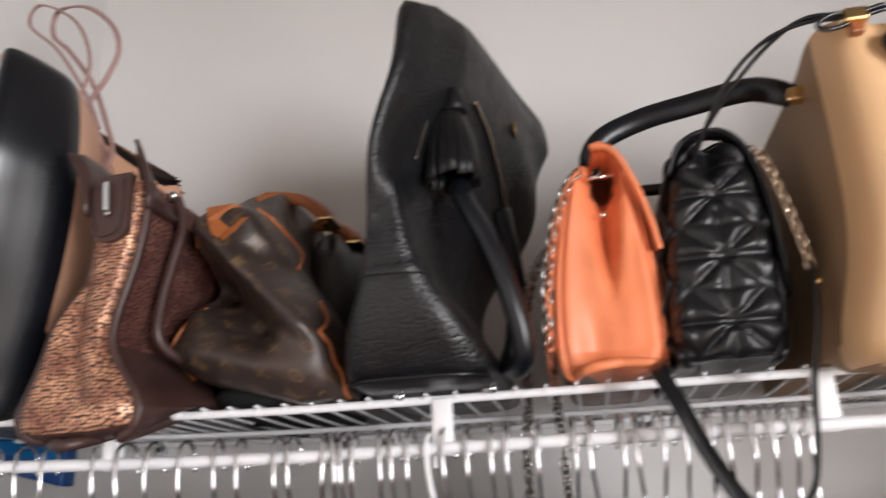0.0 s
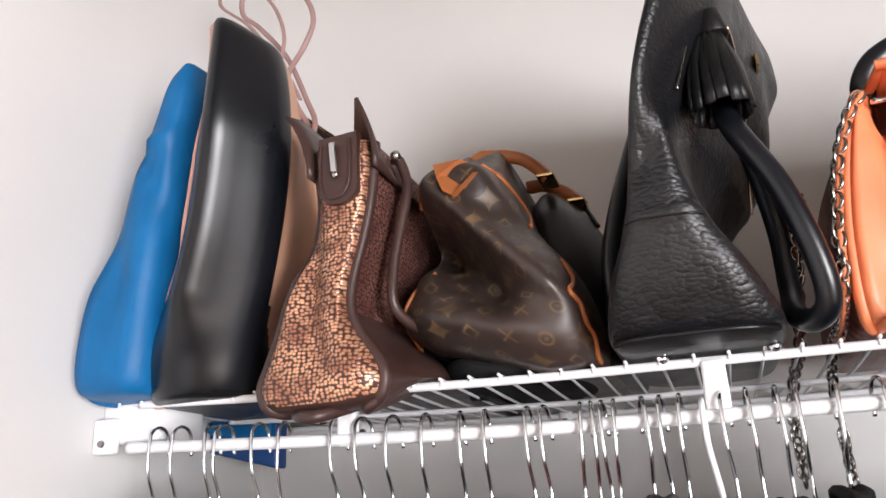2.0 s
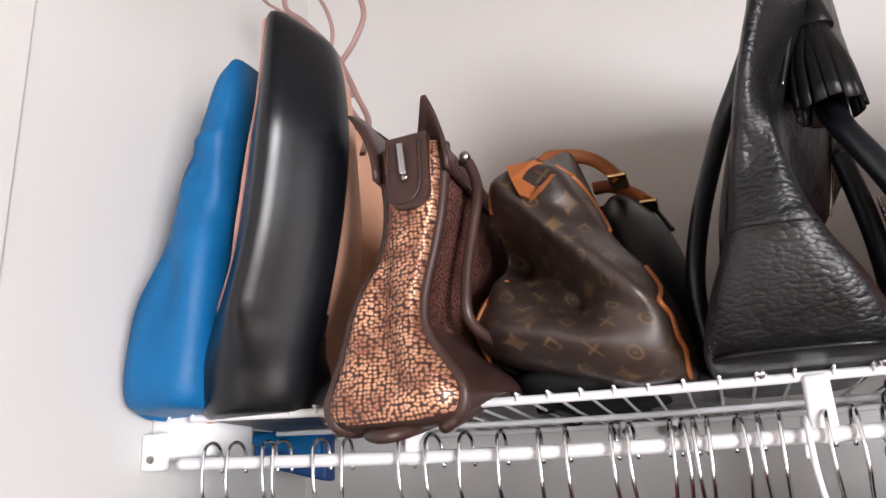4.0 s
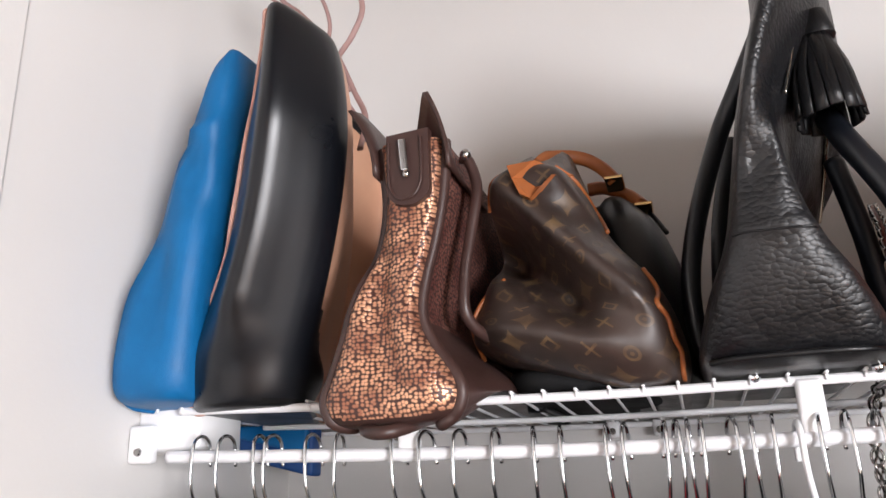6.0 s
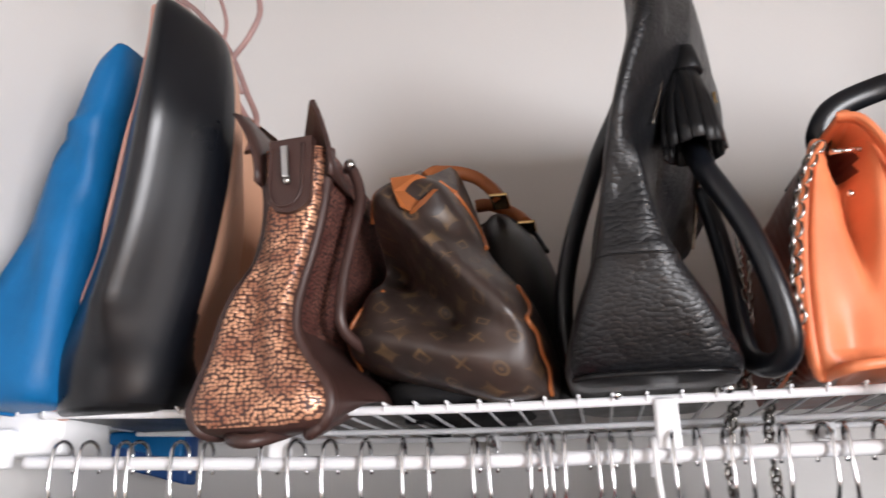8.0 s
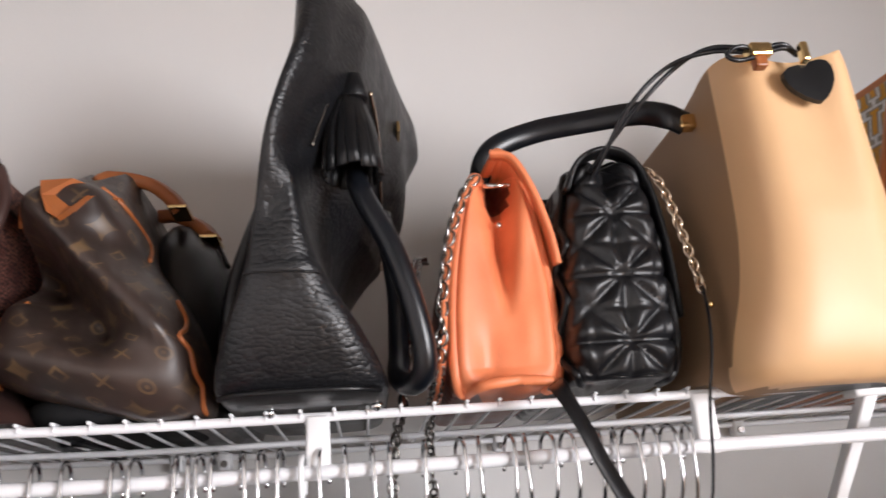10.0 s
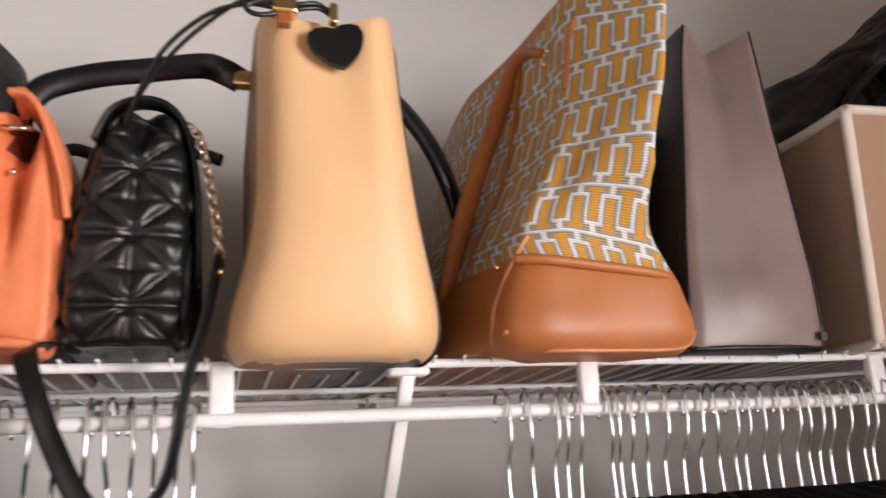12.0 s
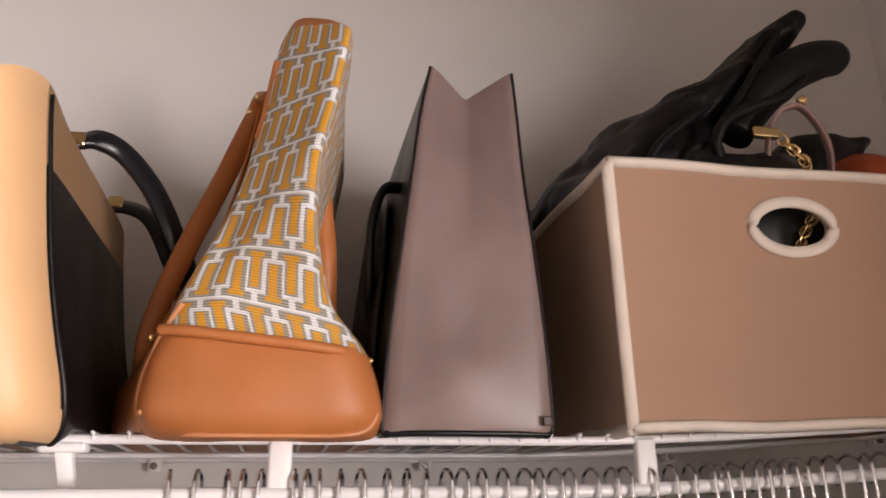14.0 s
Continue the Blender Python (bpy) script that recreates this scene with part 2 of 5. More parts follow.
def jacquard():
    """Woven cloth: yellow standing and hanging bars with feet, a white stepped line between them, on ribbed grey."""
    m, nt, sh = nodes_of("jacquard_cloth")
    a, b, row, col = cell_coords(nt, 0.0262, 0.0400, 0.0)
    d1 = mth(nt, "ABSOLUTE", mth(nt, "SUBTRACT", a, 0.25))
    d2 = mth(nt, "ABSOLUTE", mth(nt, "SUBTRACT", a, 0.75))
    hang = either(nt, both(nt, mth(nt, "LESS_THAN", d1, 0.115), within(nt, b, 0.27, 0.92)), both(nt, mth(nt, "LESS_THAN", d1, 0.215), within(nt, b, 0.83, 0.92)))
    stand = either(nt, both(nt, mth(nt, "LESS_THAN", d2, 0.115), within(nt, b, 0.08, 0.72)), both(nt, mth(nt, "LESS_THAN", d2, 0.215), within(nt, b, 0.07, 0.16)))
    yellow = either(nt, hang, stand)
    side = mth(nt, "ABSOLUTE", mth(nt, "SUBTRACT", d1, 0.25))
    legs = both(nt, mth(nt, "LESS_THAN", side, 0.062), within(nt, b, 0.17, 0.80))
    over = both(nt, mth(nt, "LESS_THAN", d2, 0.30), within(nt, b, 0.74, 0.81))
    under = both(nt, mth(nt, "LESS_THAN", d1, 0.30), within(nt, b, 0.17, 0.24))
    links = either(nt, both(nt, mth(nt, "LESS_THAN", d2, 0.085), mth(nt, "GREATER_THAN", b, 0.80)), both(nt, mth(nt, "LESS_THAN", d1, 0.085), mth(nt, "LESS_THAN", b, 0.18)))
    line = either(nt, mth(nt, "GREATER_THAN", b, 0.965), mth(nt, "LESS_THAN", b, 0.025))
    white = either(nt, legs, over, under, links, line)
    sep = nt.nodes.new("ShaderNodeSeparateXYZ")
    nt.links.new(coords(nt, "UV"), sep.inputs[0])
    weft = mth(nt, "SINE", mth(nt, "MULTIPLY", sep.outputs[1], 2 * math.pi / 0.0021))
    warp = mth(nt, "SINE", mth(nt, "MULTIPLY", sep.outputs[0], 2 * math.pi / 0.0018))
    rib = mth(nt, "GREATER_THAN", weft, 0.0)
    ground = mix(nt, rib, (0.20, 0.185, 0.15), (0.36, 0.34, 0.29))
    c = mix(nt, yellow, ground, mix(nt, rib, (0.52, 0.24, 0.018), (0.70, 0.34, 0.03)))
    c = mix(nt, white, c, mix(nt, rib, (0.58, 0.60, 0.63), (0.78, 0.79, 0.81)))
    worn = noise_tex(nt, coords(nt), 60, 3)
    c = mix(nt, mth(nt, "MULTIPLY", ramp(nt, worn, 0.45, 0.75), 0.22), c, (0.22, 0.19, 0.14))
    nt.links.new(c, sh.inputs["Base Color"])
    sh.inputs["Roughness"].default_value = 0.8
    bump(nt, sh, mth(nt, "ADD", weft, mth(nt, "ADD", warp, mth(nt, "MULTIPLY", white, 1.5))), 0.35, 0.0006)
    return m


PEBBLE = pebbled_black()
BRONZE = bronze_scales("bronze_pebbles", (0.88, 0.49, 0.30), (0.36, 0.155, 0.095), (0.050, 0.018, 0.013), 0.34, 275, "X")
MAROON_SCALES = bronze_scales("maroon_pebbles", (0.46, 0.22, 0.17), (0.22, 0.085, 0.07), (0.035, 0.014, 0.013), 0.40, 265, "Y")
MONOGRAM = monogram_canvas()
JACQUARD = jacquard()

# ---- mesh tools ----
BASE = {}


def thing(name, place, label, category, group="", kind=""):
    ob = new(name)
    ob.empty_display_size = 0.02
    ob.location = place
    BASE[ob.name] = Vector(place)
    return tagged(ob, label, category, group, kind)


def link_mesh(name, verts, faces, material, parent=None, label="", smooth=True, uvs=None):
    """A mesh from world places, under its thing or part."""
    off = BASE[parent.name] if parent else Vector((0, 0, 0))
    data = bpy.data.meshes.new(name)
    data.from_pydata([tuple(Vector(v) - off) for v in verts], [], faces)
    data.materials.append(material)
    data.polygons.foreach_set("use_smooth", [smooth] * len(data.polygons))
    if uvs is not None:
        layer = data.uv_layers.new(name="UVMap")
        for loop in data.loops:
            layer.data[loop.index].uv = uvs[loop.vertex_index]
    data.update()
    ob = new(name, data)
    if parent:
        ob.parent = parent
    BASE[ob.name] = off
    return tagged(ob, label) if label else ob


def part(name, bm, material, parent, label="", smooth=True):
    bm.verts.ensure_lookup_table()
    bmesh.ops.recalc_face_normals(bm, faces=bm.faces[:])
    verts = [v.co.copy() for v in bm.verts]
    bm.verts.index_update()
    faces = [[v.index for v in f.verts] for f in bm.faces]
    bm.free()
    return link_mesh(name, verts, faces, material, parent, label, smooth)


def shared(name, data, parent, place, turn=(0, 0, 0), size=(1, 1, 1)):
    """A piece that shares its mesh with its like."""
    ob = new(name, data)
    ob.parent = parent
    ob.location = Vector(place) - BASE[parent.name]
    ob.rotation_euler, ob.scale = turn, size
    BASE[ob.name] = Vector(place)
    return ob


def block(x0, x1, y0, y1, z0, z1, r=0.0, seg=2):
    bm = bmesh.new()
    bmesh.ops.create_cube(bm, size=1)
    for v in bm.verts:
        v.co = Vector(((x0 + x1) / 2 + v.co.x * (x1 - x0), (y0 + y1) / 2 + v.co.y * (y1 - y0), (z0 + z1) / 2 + v.co.z * (z1 - z0)))
    if r:
        bmesh.ops.bevel(bm, geom=bm.edges[:], offset=r, segments=seg, affect="EDGES", profile=0.5)
    return bm


def spline(rows, count):
    """Rows of numbers, glided through by a Catmull-Rom curve."""
    p = np.array(rows, float)
    k = len(p)
    out = []
    for s in np.linspace(0, k - 1, count):
        i = min(int(s), k - 2)
        f = s - i
        a, b, c, d = p[max(i - 1, 0)], p[i], p[i + 1], p[min(i + 2, k - 1)]
        out.append(0.5 * (2 * b + (c - a) * f + (2 * a - 5 * b + 4 * c - d) * f * f + (3 * b - a - 3 * c + d) * f ** 3))
    return np.array(out)


def tube(points, r, count=0, sides=8, wide=0.0, up=(0, 0, 1), closed=False):
    """Verts and faces of a round cord, or with wide a flat strap (r its half thickness, wide its half width across up)."""
    pts = spline(list(points) + ([points[0]] if closed else []), count or 8 * len(points))
    if closed:
        pts = pts[:-1]
    n = len(pts)
    verts, faces = [], []
    side_old = None
    for i in range(n):
        ahead = pts[(i + 1) % n] - pts[i - 1] if closed or 0 < i < n - 1 else (pts[1] - pts[0] if i == 0 else pts[-1] - pts[-2])
        t = Vector(ahead).normalized()
        if wide:
            side = Vector(up) - t * t.dot(Vector(up))
        else:
            side = (side_old - t * t.dot(side_old)) if side_old else t.orthogonal()
        side = side.normalized() if side.length > 1e-6 else t.orthogonal().normalized()
        side_old = side
        other = t.cross(side)
        rr = r[i] if isinstance(r, (list, np.ndarray)) else r
        for k in range(sides):
            a = 2 * math.pi * k / sides
            ca, sa = math.cos(a), math.sin(a)
            if wide:
                ca, sa = math.copysign(abs(ca) ** 0.45, ca), math.copysign(abs(sa) ** 0.45, sa)
            verts.append(Vector(pts[i]) + side * (ca * (wide or rr)) + other * (sa * rr))
    for i in range(n if closed else n - 1):
        for k in range(sides):
            j = (i + 1) % n
            faces.append((i * sides + k, i * sides + (k + 1) % sides, j * sides + (k + 1) % sides, j * sides + k))
    if not closed:
        faces += [tuple(range(sides))[::-1], tuple((n - 1) * sides + k for k in range(sides))]
    return verts, faces


def cord(name, points, r, material, parent, label="", **more):
    v, f = tube(points, r, **more)
    return link_mesh(name, v, f, material, parent, label)


def loops_of(rows, n=96, m=60, shape=None):
    """Soft box: rows of z, left x, right x, front y, back y, squareness, from the bottom up; each level a rounded rectangle of n points, the first at the front's middle."""
    lv = spline(rows, m)
    dense = np.linspace(0, 2 * math.pi, 721)[:-1] - math.pi / 2
    out, counts = [], None
    for k, (z, xl, xr, yf, yb, p) in enumerate(lv):
        ca, sa = np.cos(dense), np.sin(dense)
        x = (xl + xr) / 2 + (xr - xl) / 2 * np.sign(ca) * np.abs(ca) ** (2 / p)
        y = (yf + yb) / 2 + (yb - yf) / 2 * np.sign(sa) * np.abs(sa) ** (2 / p)
        d = np.concatenate([[0], np.cumsum(np.hypot(np.diff(np.append(x, x[0])), np.diff(np.append(y, y[0]))))])
        marks = [d[0], d[90], d[270], d[450], d[630], d[720]]
        if counts is None:
            mids = rows[len(rows) // 2]
            wd, dp = mids[2] - mids[1], mids[4] - mids[3]
            half = max(3, int(round(n * wd / (wd + dp) / 4)))
            deep = (n - 4 * half) // 2
            counts = [half, deep, n - 2 * half - 2 * deep, deep, half]
        s = np.concatenate([np.linspace(marks[q], marks[q + 1], counts[q] + 1)[:-1] for q in range(5)])
        xi, yi = np.interp(s, d, np.append(x, x[0])), np.interp(s, d, np.append(y, y[0]))
        pts = [Vector((a, b, z)) for a, b in zip(xi, yi)]
        if shape:
            pts = [shape(q.copy(), (xl, xr, yf, yb), k / (m - 1)) for q in pts]
        out.append(pts)
    return out


def skin(thing_ob, loops, sort, close_top=True, lay=None):
    """Cuts the soft box into parts: sort(centre, normal) gives (name, material, label) for each face."""
    m, n = len(loops), len(loops[0])
    verts = [v for lp in loops for v in lp]
    uvs = []
    rise = 0.0
    for k, lp in enumerate(loops):
        if k:
            rise += (lp[0] - loops[k - 1][0]).length
        run = [0.0]
        for i in range(1, n):
            run.append(run[-1] + (lp[i] - lp[i - 1]).length)
        whole = run[-1] + (lp[0] - lp[-1]).length
        uvs += [((r if r < whole / 2 else r - whole), rise) for r in run]
    faces = [(k * n + i, k * n + (i + 1) % n, (k + 1) * n + (i + 1) % n, (k + 1) * n + i) for k in range(m - 1) for i in range(n)]
    for ends, k in (((range(n - 1, -1, -1)), 0), (range(n), m - 1)):
        if k and not close_top:
            continue
        mid = len(verts)
        verts.append(sum(loops[k], Vector()) / n)
        uvs.append((0, 0 if k == 0 else rise))
        ring = [k * n + i for i in ends]
        faces += [(ring[i], ring[(i + 1) % n], mid) for i in range(n)]
    if lay:
        uvs = [lay(v, uv) for v, uv in zip(verts, uvs)]
    fronts = [min(v.y for v in lp) for lp in loops]
    bins = {}
    for f in faces:
        c = sum((verts[i] for i in f), Vector()) / len(f)
        d = c.y - fronts[min(f[0] // n, m - 1)]
        nrm = (verts[f[1]] - verts[f[0]]).cross(verts[f[-1]] - verts[f[0]])
        nrm = nrm.normalized() if nrm.length else Vector((0, 0, 1))
        bins.setdefault(sort(c, nrm, d), []).append(f)
    made = {}
    for (name, material, label), fs in bins.items():
        used = sorted({i for f in fs for i in f})
        at = {i: k for k, i in enumerate(used)}
        made[name] = link_mesh(name, [verts[i] for i in used], [tuple(at[i] for i in f) for f in fs], material, thing_ob, label, True, [uvs[i] for i in used])
    return made


def seam(loops, sx, sy, out=0.001, k0=0, k1=None):
    """The line up a corner of the soft box, sx, sy its side."""
    line = []
    for lp in loops[k0:k1]:
        x0, x1 = min(v.x for v in lp), max(v.x for v in lp)
        y0, y1 = min(v.y for v in lp), max(v.y for v in lp)
        best = max(lp, key=lambda v: sx * (v.x - (x0 + x1) / 2) / (x1 - x0 + 1e-6) + sy * (v.y - (y0 + y1) / 2) / (y1 - y0 + 1e-6))
        line.append(best + Vector((sx * out, sy * out, 0)))
    return line


def thin(line, step=3):
    return [tuple(v) for v in line[::step]] + ([tuple(line[-1])] if (len(line) - 1) % step else [])


def hill(x, mid, wide):
    return math.exp(-((x - mid) / wide) ** 2)


def sag(x):
    """How much higher the shelf is towards its ends."""
    return 0.012 * max(0.0, (-0.18 - x) / 0.40) ** 1.4 + 0.016 * max(0.0, (x - 0.78) / 0.34) ** 1.4


FRONT_Y, BACK_Y = 0.68, 0.974
BAR_Z, ROD_Z = 1.7500, 1.7095


def deck(x):
    return BAR_Z + 0.0042 + sag(x)


# ---- the closet ----
def wall(name, x0, x1, y0, y1, z0, z1, material=WALL, label="unseen off-white wall added to shade the closet's right"):
    ob = part(name, block(x0, x1, y0, y1, z0, z1), material, None, "", False)
    return tagged(ob, label, "wall", kind="structure")


T = 0.1
wall("wall_north", LEFT - T, JAMB_X + T, BACK, BACK + T, 0, TOP, label="unseen off-white wall added to shade the closet's right behind the wire shelf")
wall("wall_west", LEFT - T, LEFT, SOUTH, BACK, 0, TOP, label="off-white painted side wall at the shelf's end")
# out of view: these two block the lamps from the closet's right part
wall("shading_return", JAMB_X, JAMB_X + T, JAMB_Y, BACK, 0, TOP)
wall("shading_return", JAMB_X + T, RIGHT + T, JAMB_Y, JAMB_Y + T, 0, TOP)
# unseen header, added to keep bounced light off the upper back wall
wall("shading_header", LEFT, JAMB_X, JAMB_Y - T, JAMB_Y, 2.06, TOP, label="unseen off-white header added to darken the upper closet wall")
wx0, wx1, wz0, wz1 = WIN
GREYISH = "greyish painted room wall"
for y0, y1, z0, z1 in ((SOUTH, SIDE_FILL[0], 0, TOP), (SIDE_FILL[1], JAMB_Y, 0, TOP), (*SIDE_FILL, 0, wz0), (*SIDE_FILL, wz1, TOP)):
    wall("wall_east", RIGHT, RIGHT + T, y0, y1, z0, z1, ROOM, GREYISH)
wall("wall_south", LEFT - T, wx0, SOUTH - T, SOUTH, 0, TOP, ROOM, GREYISH)
wall("wall_south", wx1, RIGHT + T, SOUTH - T, SOUTH, 0, TOP, ROOM, GREYISH)
wall("wall_south", wx0, wx1, SOUTH - T, SOUTH, 0, wz0, ROOM, GREYISH)
wall("wall_south", wx0, wx1, SOUTH - T, SOUTH, wz1, TOP, ROOM, GREYISH)
tagged(part("ceiling", block(LEFT - T, RIGHT + T, SOUTH - T, BACK + T, TOP, TOP + T), ROOM, None, "", False), "pale grey painted ceiling", "ceiling", kind="structure")
tagged(part("floor", block(LEFT - T, RIGHT + T, SOUTH - T, BACK + T, -T, 0), WOOD_FLOOR, None, "", False), "brown wooden floor", "floor", kind="structure")
tagged(part("trim", block(LEFT, LEFT + 0.007, 0.39, 0.500, 0, 2.2, 0.002), WALL, None, "", False), "white door casing on the side wall", "trim", kind="structure")


# ---- wire shelf with hanging rod ----
def along(x0, x1, y, z, step=0.06):
    n = int((x1 - x0) / step) + 2
    return [(x, y, z + sag(x)) for x in np.linspace(x0, x1, n)]


X0, X1, PITCH = -0.588, 1.43, 0.0254
shelf = thing("wire_shelf", (0.2, FRONT_Y, BAR_Z), "white vinyl-coated wire closet shelf with a hanging rod", "shelf")
cord("front_bar", along(X0, X1, FRONT_Y, BAR_Z), 0.0038, WHITE_COAT, shelf, sides=10)
cord("middle_bar", along(X0, X1, 0.83, BAR_Z - 0.004), 0.0030, WHITE_COAT, shelf)
cord("back_bar", along(X0, X1, BACK_Y, BAR_Z - 0.001), 0.0032, WHITE_COAT, shelf)
cord("hanging_rod", along(LEFT + 0.045, X1, FRONT_Y - 0.003, ROD_Z), 0.0056, WHITE_COAT, shelf, sides=12)
wv, wf = tube([(0, -0.0040, -0.0010), (0, -0.0030, 0.0036), (0, 0.004, 0.0042), (0, 0.15, 0.0006), (0, 0.296, 0.0030)], 0.00145, 20, 6)
wire_mesh = bpy.data.meshes.new("wire")
wire_mesh.from_pydata([tuple(v) for v in wv], [], wf)
wire_mesh.materials.append(WHITE_COAT)
wire_mesh.polygons.foreach_set("use_smooth", [True] * len(wire_mesh.polygons))
for k in range(int((X1 - X0) / PITCH)):
    x = -0.063 + PITCH * (k + 0.5 - 22)
    if x < X1 - 0.01:
        shared("wire", wire_mesh, shelf, (x, FRONT_Y, BAR_Z + sag(x)))


def connector(x):
    """The moulded link between deck and rod."""
    z = sag(x)
    bm = block(x - 0.0085, x + 0.0085, FRONT_Y - 0.006, FRONT_Y + 0.004, ROD_Z + z - 0.006, BAR_Z + z + 0.001, 0.0025)
    for v in bm.verts:
        k = (v.co.z - ROD_Z - z) / (BAR_Z - ROD_Z)
        v.co.x = x + (v.co.x - x) * (0.86 + 0.2 * abs(k - 0.5) * 2)
    return part("rod_connector", bm, WHITE_PLASTIC, shelf)


for k in range(-1, 5):
    connector(-0.063 + 0.3035 * k)

# end bracket on the side wall
zb = sag(X0)
end_bracket = part("end_bracket", block(LEFT + 0.001, X0 + 0.016, 0.688, 0.760, ROD_Z + zb + 0.006, BAR_Z + zb + 0.022, 0.004), WHITE_PLASTIC, shelf)
part("flange", block(LEFT + 0.001, LEFT + 0.026, 0.676, 0.688, ROD_Z + zb - 0.004, ROD_Z + zb + 0.030, 0.003), WHITE_PLASTIC, end_bracket)
bm = bmesh.new()
bmesh.ops.create_cone(bm, cap_ends=True, segments=16, radius1=0.0042, radius2=0.003, depth=0.003, matrix=Matrix.Translation((LEFT + 0.013, 0.6752, ROD_Z + zb + 0.006)) @ Matrix.Rotation(radians(90), 4, "X"))
part("screw", bm, STEEL, end_bracket, "steel screw head", False)

# slanting braces down to the wall
for bx in (0.386, 1.30):
    z = sag(bx)
    brace = part("support_brace", block(bx - 0.006, bx + 0.006, -0.004, 0.004, 0, 1, 0.0015), WHITE_PLASTIC, shelf)
    me = brace.data
    a, b = Vector((0, FRONT_Y + 0.003, BAR_Z + z - 0.006)), Vector((0, BACK - 0.004, 1.43))
    off = BASE[brace.name]
    for v in me.vertices:
        q = v.co + off
        k, side = q.z, q.y
        v.co = Vector((q.x, a.y + (b.y - a.y) * (1 - k) + side, a.z + (b.z - a.z) * (1 - k) + side)) - off
    part("brace_head", block(bx - 0.017, bx + 0.017, FRONT_Y - 0.006, FRONT_Y + 0.014, BAR_Z + z - 0.010, BAR_Z + z - 0.002, 0.003), WHITE_PLASTIC, brace)
    part("wall_foot", block(bx - 0.012, bx + 0.012, BACK - 0.008, BACK, 1.39, 1.45, 0.003), WHITE_PLASTIC, brace)

# clips that hold the back bar to the wall
for cx in (-0.486, -0.231, -0.18, 0.125, 0.41, 0.71, 1.02, 1.32):
    z = sag(cx)
    clip = part("wall_clip", block(cx - 0.007, cx + 0.007, BACK_Y - 0.007, BACK, BAR_Z + z - 0.014, BAR_Z + z + 0.005, 0.003), WHITE_PLASTIC, shelf)
    bm = bmesh.new()
    bmesh.ops.create_cone(bm, cap_ends=True, segments=12, radius1=0.0042, radius2=0.0036, depth=0.004, matrix=Matrix.Translation((cx, BACK_Y - 0.0085, BAR_Z + z - 0.008)) @ Matrix.Rotation(radians(90), 4, "X"))
    part("screw", bm, STEEL, clip, "grey steel screw head", False)


# ---- the bags on the shelf ----
def gold_feet(owner, spots, material=GOLD):
    for x, y in spots:
        bm = bmesh.new()
        bmesh.ops.create_uvsphere(bm, u_segments=12, v_segments=8, radius=0.0045, matrix=Matrix.Translation((x, y, deck(x) + 0.0005)))
        part("foot", bm, material, owner, "small metal foot")


def blue_pouch():
    b = thing("blue_pouch", (-0.64, 0.78, deck(-0.64)), "soft blue grained leather pouch leaning on the side wall", "bag")
    rows = [(1.7651, -0.6262, -0.5558, 0.655, 0.90, 3.0), (1.7711, -0.6362, -0.5527, 0.634, 0.92, 5.0), (1.7983, -0.6362, -0.5490, 0.626, 0.93, 6.0), (1.8531, -0.6275, -0.5450, 0.624, 0.93, 6.0), (1.8899, -0.6125, -0.5408, 0.624, 0.93, 6.0),
            (1.9395, -0.5925, -0.5366, 0.626, 0.92, 6.0), (1.9906, -0.5785, -0.5298, 0.628, 0.90, 6.0), (2.0422, -0.5620, -0.5230, 0.630, 0.88, 5.5), (2.0735, -0.5531, -0.5195, 0.632, 0.84, 5.0), (2.0966, -0.5404, -0.5193, 0.636, 0.80, 3.0), (2.1034, -0.5342, -0.5206, 0.642, 0.78, 2.5)]

    def shape(q, box, w):
        f = hill(q.y, box[2], 0.05)
        q.y += f * (0.014 * hill(q.x, -0.588, 0.014) * hill(q.z, 1.87, 0.06) + 0.008 * hill(q.x + 0.36 * (q.z - 1.98), -0.556, 0.008))
        q.y -= f * 0.006 * hill(q.z, 2.02 + 0.3 * (q.x + 0.535), 0.006)
        return q
    lp = loops_of(rows, 84, 60, shape)
    skin(b, lp, lambda c, n, d: ("body", BLUE, ""))
    cord("seam_ridge", thin(seam(lp, -1, -0.75, 0.0), 4), 0.0026, BLUE, b)
    # its hanging lower pocket, seen through the wires
    p = thing("blue_clutch", (-0.59, 0.87, 1.70), "flat dark blue leather clutch hanging under the shelf", "bag")
    for name, x0, x1, y0, y1, z0, z1, material in (("body", -0.637, -0.545, 0.86, 0.885, 1.706, 1.762, NAVY), ("flap", -0.636, -0.548, 0.852, 0.861, 1.728, 1.764, BLUE)):
        bm = block(x0, x1, y0, y1, z0, z1, 0.004, 3)
        for v in bm.verts:
            v.co.z += (-0.545 - v.co.x) * 0.25 * (1 if v.co.z < 1.74 else 0.0)
        part(name, bm, material, p)


